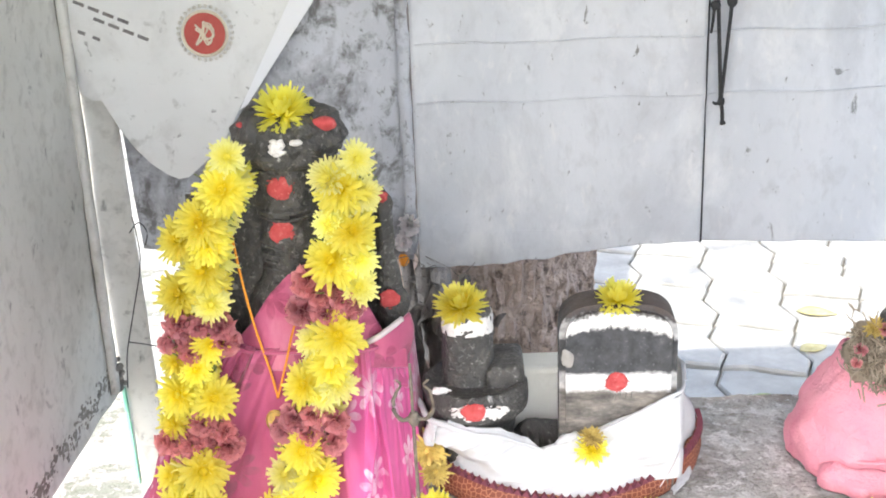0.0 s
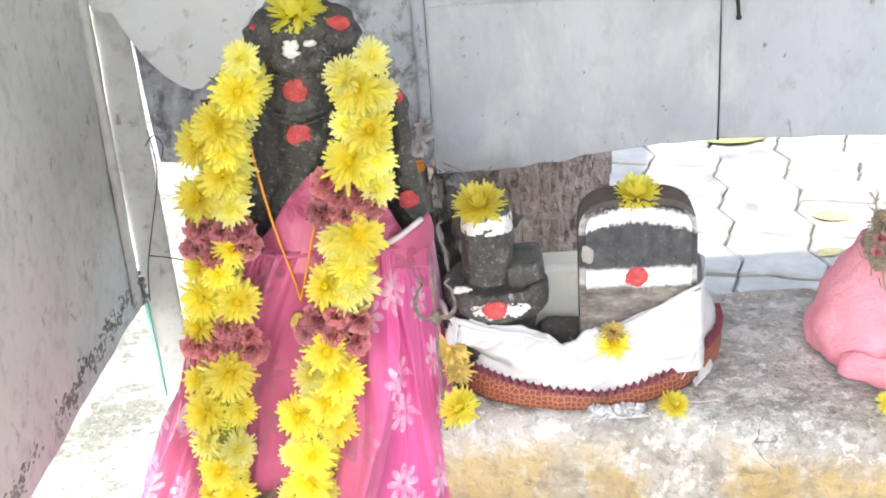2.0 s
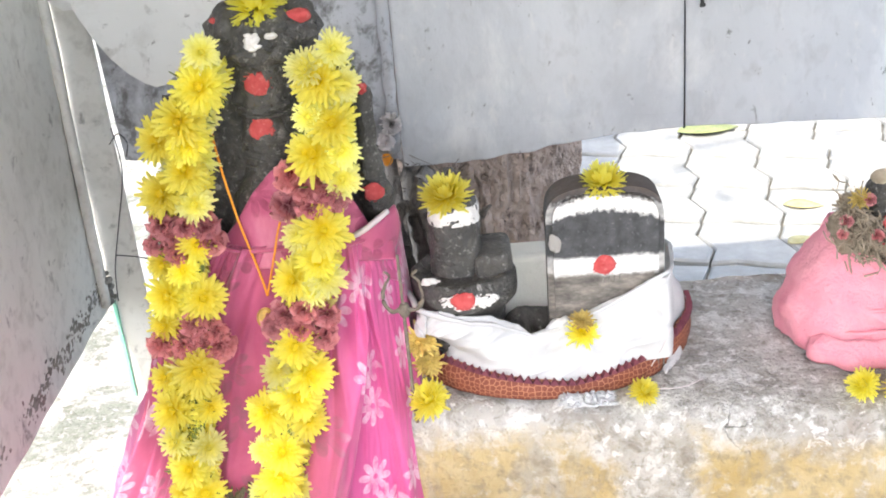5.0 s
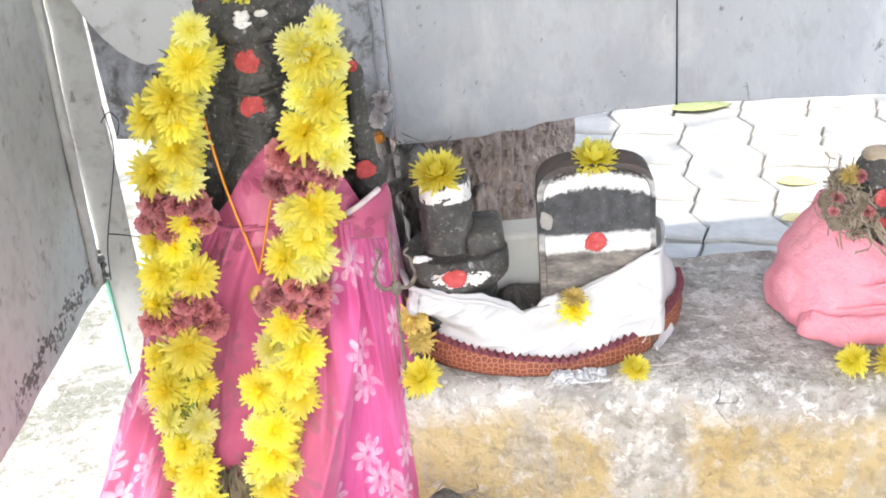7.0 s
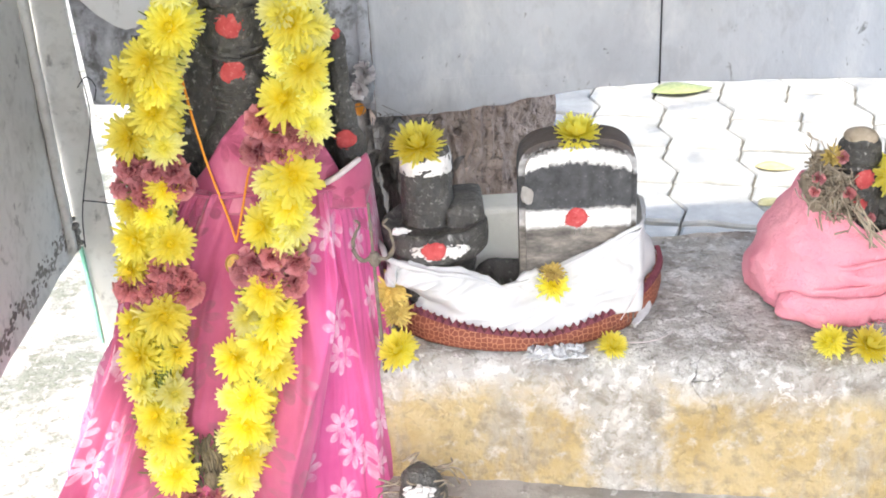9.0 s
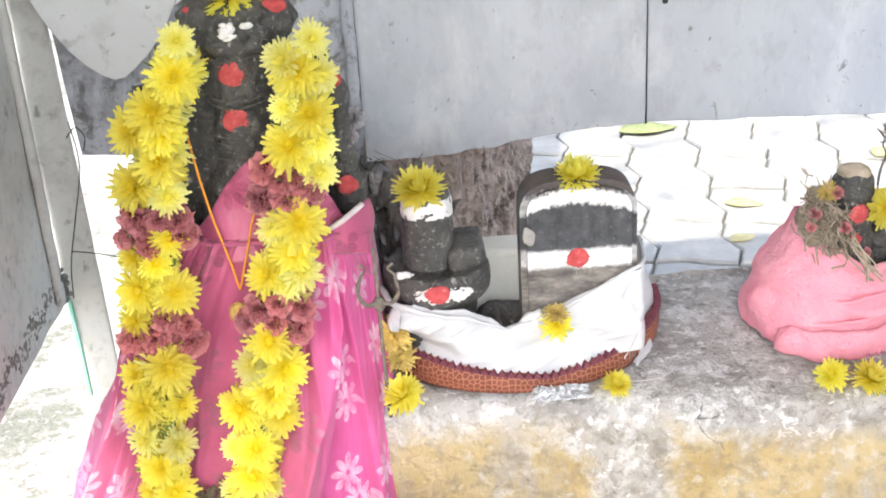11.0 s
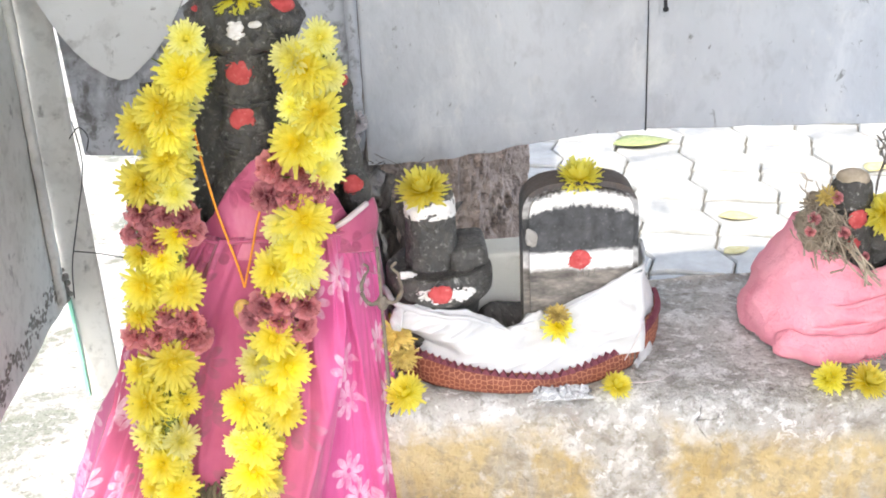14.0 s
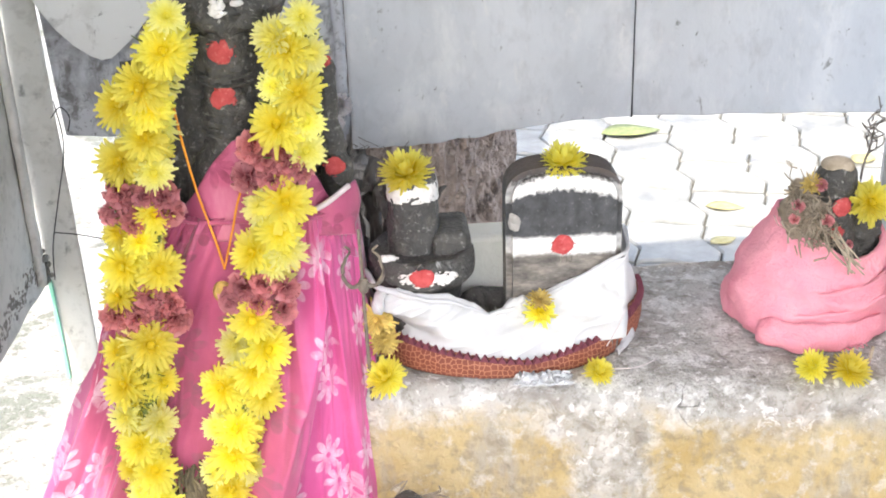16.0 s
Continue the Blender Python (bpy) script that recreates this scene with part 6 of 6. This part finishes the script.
# ---- black cord at the seam ----
def cord():
    t = thing("hanging_cord", (0.425, 1.345, 1.12), "looped black cord knotted and hanging at the sheet's seam", "cord")
    for pts in ([(0.412, 1.345, 1.34), (0.416, 1.343, 1.28), (0.421, 1.342, 1.2), (0.424, 1.341, 1.145)], [(0.436, 1.345, 1.34), (0.434, 1.343, 1.27), (0.429, 1.342, 1.2), (0.4245, 1.341, 1.145)]):
        v, f = tube(pts, 0.0026, 8, 6)
        part("strand", as_mesh("strand", v, f, M["black_cord"]), t)
    v, f = tube([(0.424, 1.341, 1.145), (0.4265, 1.340, 1.13), (0.428, 1.341, 1.112)], 0.0026, 8, 5)
    part("strand", as_mesh("strand", v, f, M["black_cord"]), t)
    for c, r in (((0.4245, 1.339, 1.142), 0.006), ((0.428, 1.340, 1.113), 0.0042), ((0.412, 1.341, 1.272), 0.007), ((0.434, 1.341, 1.275), 0.007)):
        v, f = blob(c, r, (1, 0.7, 1), 0.4, 150, 12)
        part("knot", as_mesh("knot", v, f, M["black_cord"]), t)
    for pts in ([(0.4245, 1.338, 1.142), (0.417, 1.337, 1.14), (0.413, 1.337, 1.143)], [(0.412, 1.342, 1.275), (0.410, 1.342, 1.25), (0.408, 1.342, 1.235)]):
        v, f = tube(pts, 0.0026, 7, 4, 0.6)
        part("end", as_mesh("end", v, f, M["black_cord"]), t)


cord()


# ---- white blossom and wires at the joint ----
def blossom():
    t = thing("white_blossom", (-0.005, 1.345, 1.0), "withered white blossom stuck to the sheet's joint", "flower")
    for c, s in (((-0.006, 1.333, 0.984), 0.75), ((-0.015, 1.333, 0.958), 0.6)):
        ob = part("bloom", rose_mesh("bloom", 0.024, int(s * 100), M["white_petal"]), t)
        ob.matrix_basis = aim(c, (0, -1, 0.2), s)
    v, f = blob((-0.016, 1.336, 0.930), 0.008, (1, 0.4, 1.2), 0.4, 90, 10)
    part("orange_speck", as_mesh("orange_speck", v, f, M["thread"]), t, "orange pigment speck")


blossom()
wire = thing("thin_wire", (-0.43, 1.34, 0.76), "thin bent dark wire beside the metal strip", "wire")
for pts in ([(-0.432, 1.335, 0.745), (-0.425, 1.33, 0.80), (-0.405, 1.32, 0.87), (-0.385, 1.32, 0.95), (-0.392, 1.33, 1.01)], [(-0.42, 1.33, 0.82), (-0.38, 1.31, 0.822), (-0.33, 1.28, 0.823)], [(-0.40, 1.335, 0.985), (-0.385, 1.333, 1.0), (-0.375, 1.335, 0.985), (-0.38, 1.335, 0.965)]):
    v, f = tube(pts, 0.0009, 5, 6)
    part("strand", as_mesh("strand", v, f, M["black_cord"]), wire)
web = thing("cobweb_fibres", (0.01, 1.30, 0.9), "grey dusty fibres tangled under the sheet's corner", "fibres")
rnd = random.Random(17)
verts, faces = [], []
for k in range(40):
    p = Vector((rnd.uniform(-0.02, 0.07), 1.34 + rnd.uniform(-0.03, 0.02), 0.91 + rnd.uniform(-0.07, 0.015)))
    v, f = tube([p, p + Vector((rnd.uniform(-0.03, 0.03), 0, rnd.uniform(-0.03, 0.02))), p + Vector((rnd.uniform(-0.05, 0.05), 0, rnd.uniform(-0.05, 0.01)))], rnd.uniform(0.0003, 0.0008), 5, 4)
    o = len(verts)
    verts += v
    faces += [tuple(i + o for i in q) for q in f]
part("fibre", as_mesh("fibre", verts, faces, M["root"]), web)


def roots():
    t = thing("gnarled_roots", (0.02, 1.12, 0.80), "dusty dark gnarled roots behind the stone pillar", "roots")
    rnd = random.Random(61)
    for k in range(13):
        x = -0.03 + 0.011 * k
        pts = [(x + rnd.uniform(-0.014, 0.014), 1.105 + rnd.uniform(-0.02, 0.02), z + rnd.uniform(-0.01, 0.01)) for z in (0.79, 0.83, 0.86, 0.90, 0.935, 0.96 + rnd.uniform(-0.03, 0.03))]
        v, f = tube(pts, rnd.uniform(0.005, 0.011), 9, 6, 0.6)
        part("root", as_mesh("root", [p + noise.noise_vector(p * 70) * 0.006 for p in v], f, M["root"]), t)


roots()


# ---- fallen leaves on the pavers ----
def leaf(at, size, spin, mat, label):
    verts = []
    for i in range(9):
        for j in range(5):
            u, w = i / 8, j / 2 - 1
            wd = math.sin(math.pi * u ** 0.8) * 0.3
            verts.append(Vector((size * (u - 0.5), size * w * wd, size * (0.03 * w * w * wd * 3 + 0.012 * math.sin(u * 5)) + 0.005)))
    ob = single("leaf", as_mesh("leaf", verts, grid_faces(9, 5), mat), label, "leaf")
    ob.modifiers.new("thick", "SOLIDIFY").thickness = 0.001
    ob.matrix_basis = Matrix.Translation(at) @ Matrix.Rotation(spin, 4, "Z")


leaf((1.09, 4.12, 0.004), 0.25, 0.1, M["leaf"], "yellow-green fallen leaf on the pavers")
leaf((1.207, 3.284, 0.0), 0.13, -0.3, M["dry_leaf"], "small dry yellow leaf on the pavers")
leaf((1.117, 3.009, 0.0), 0.10, 0.4, M["dry_leaf"], "small dry yellow leaf on the pavers")
leaf((0.90, 2.66, 0.0), 0.16, -0.1, M["leaf"], "yellow-green fallen leaf on the shaded pavers")
leaf((1.846, 3.673, 0.0), 0.14, 0.8, M["dry_leaf"], "dry curled leaf on the pavers")


# ---- pavers, piece by piece ----
A, B = Vector((0.238, -0.066)), Vector((0.046, 0.315))
SIDE = ((0.0, 0.0), (0.32, 0.09), (0.68, -0.09), (1.0, 0.0))


def paver_mesh(k):
    gap = 0.017
    left = [(off + gap, v) for v, off in SIDE]
    right = [(1 + off - gap, v) for v, off in SIDE]
    ring = []
    for u, v in left + [(0.32, 1.035), (0.66, 0.985)] + right[::-1] + [(0.66, 0.015), (0.32, 0.065)]:
        ring.append((u, v * 0.945 + 0.0275))

    def place(u, v, z, inset):
        u2, v2 = 0.5 + (u - 0.5) * (1 - inset), 0.5 + (v - 0.5) * (1 - inset)
        p = A * (u2 - 0.5) + B * (v2 - 0.5)
        return (p.x, p.y, z)
    n = len(ring)
    rnd = random.Random(k)
    verts = [place(u, v, -0.04, 0) for u, v in ring] + [place(u, v, -0.007, 0) for u, v in ring] + [place(u, v, 0.0, 0.045) for u, v in ring]
    verts = [(x + rnd.uniform(-0.002, 0.002), y + rnd.uniform(-0.002, 0.002), z) for x, y, z in verts]
    faces = [(i, i + n, (i + 1) % n + n, (i + 1) % n) for i in range(n)] + [(i + n, i + 2 * n, (i + 1) % n + 2 * n, (i + 1) % n + n) for i in range(n)] + [tuple(range(3 * n - 1, 2 * n - 1, -1))]
    me = as_mesh("paver", verts, faces, M["paver"], False)
    bm = bmesh.new()
    bm.from_mesh(me)
    bmesh.ops.recalc_face_normals(bm, faces=bm.faces)
    bm.to_mesh(me)
    bm.free()
    return me


PAVERS = [paver_mesh(k) for k in range(4)]
rnd = random.Random(77)
for j in range(-5, 12):
    for i in range(-9, 9):
        c = Vector((1.10, 3.15)) + A * (i + 0.5) + B * (j + 0.5)
        if -0.2 < c.x < 3.0 and 2.1 < c.y < 6.6 and (c - Vector((0.135, 2.34))).length > 0.42:
            ob = part("paver", PAVERS[(i * 7 + j * 3) % 4], pavement)
            ob.matrix_basis = Matrix.Translation((c.x, c.y, rnd.uniform(-0.004, 0.003))) @ Matrix.Rotation(rnd.uniform(-0.012, 0.012), 4, "X")
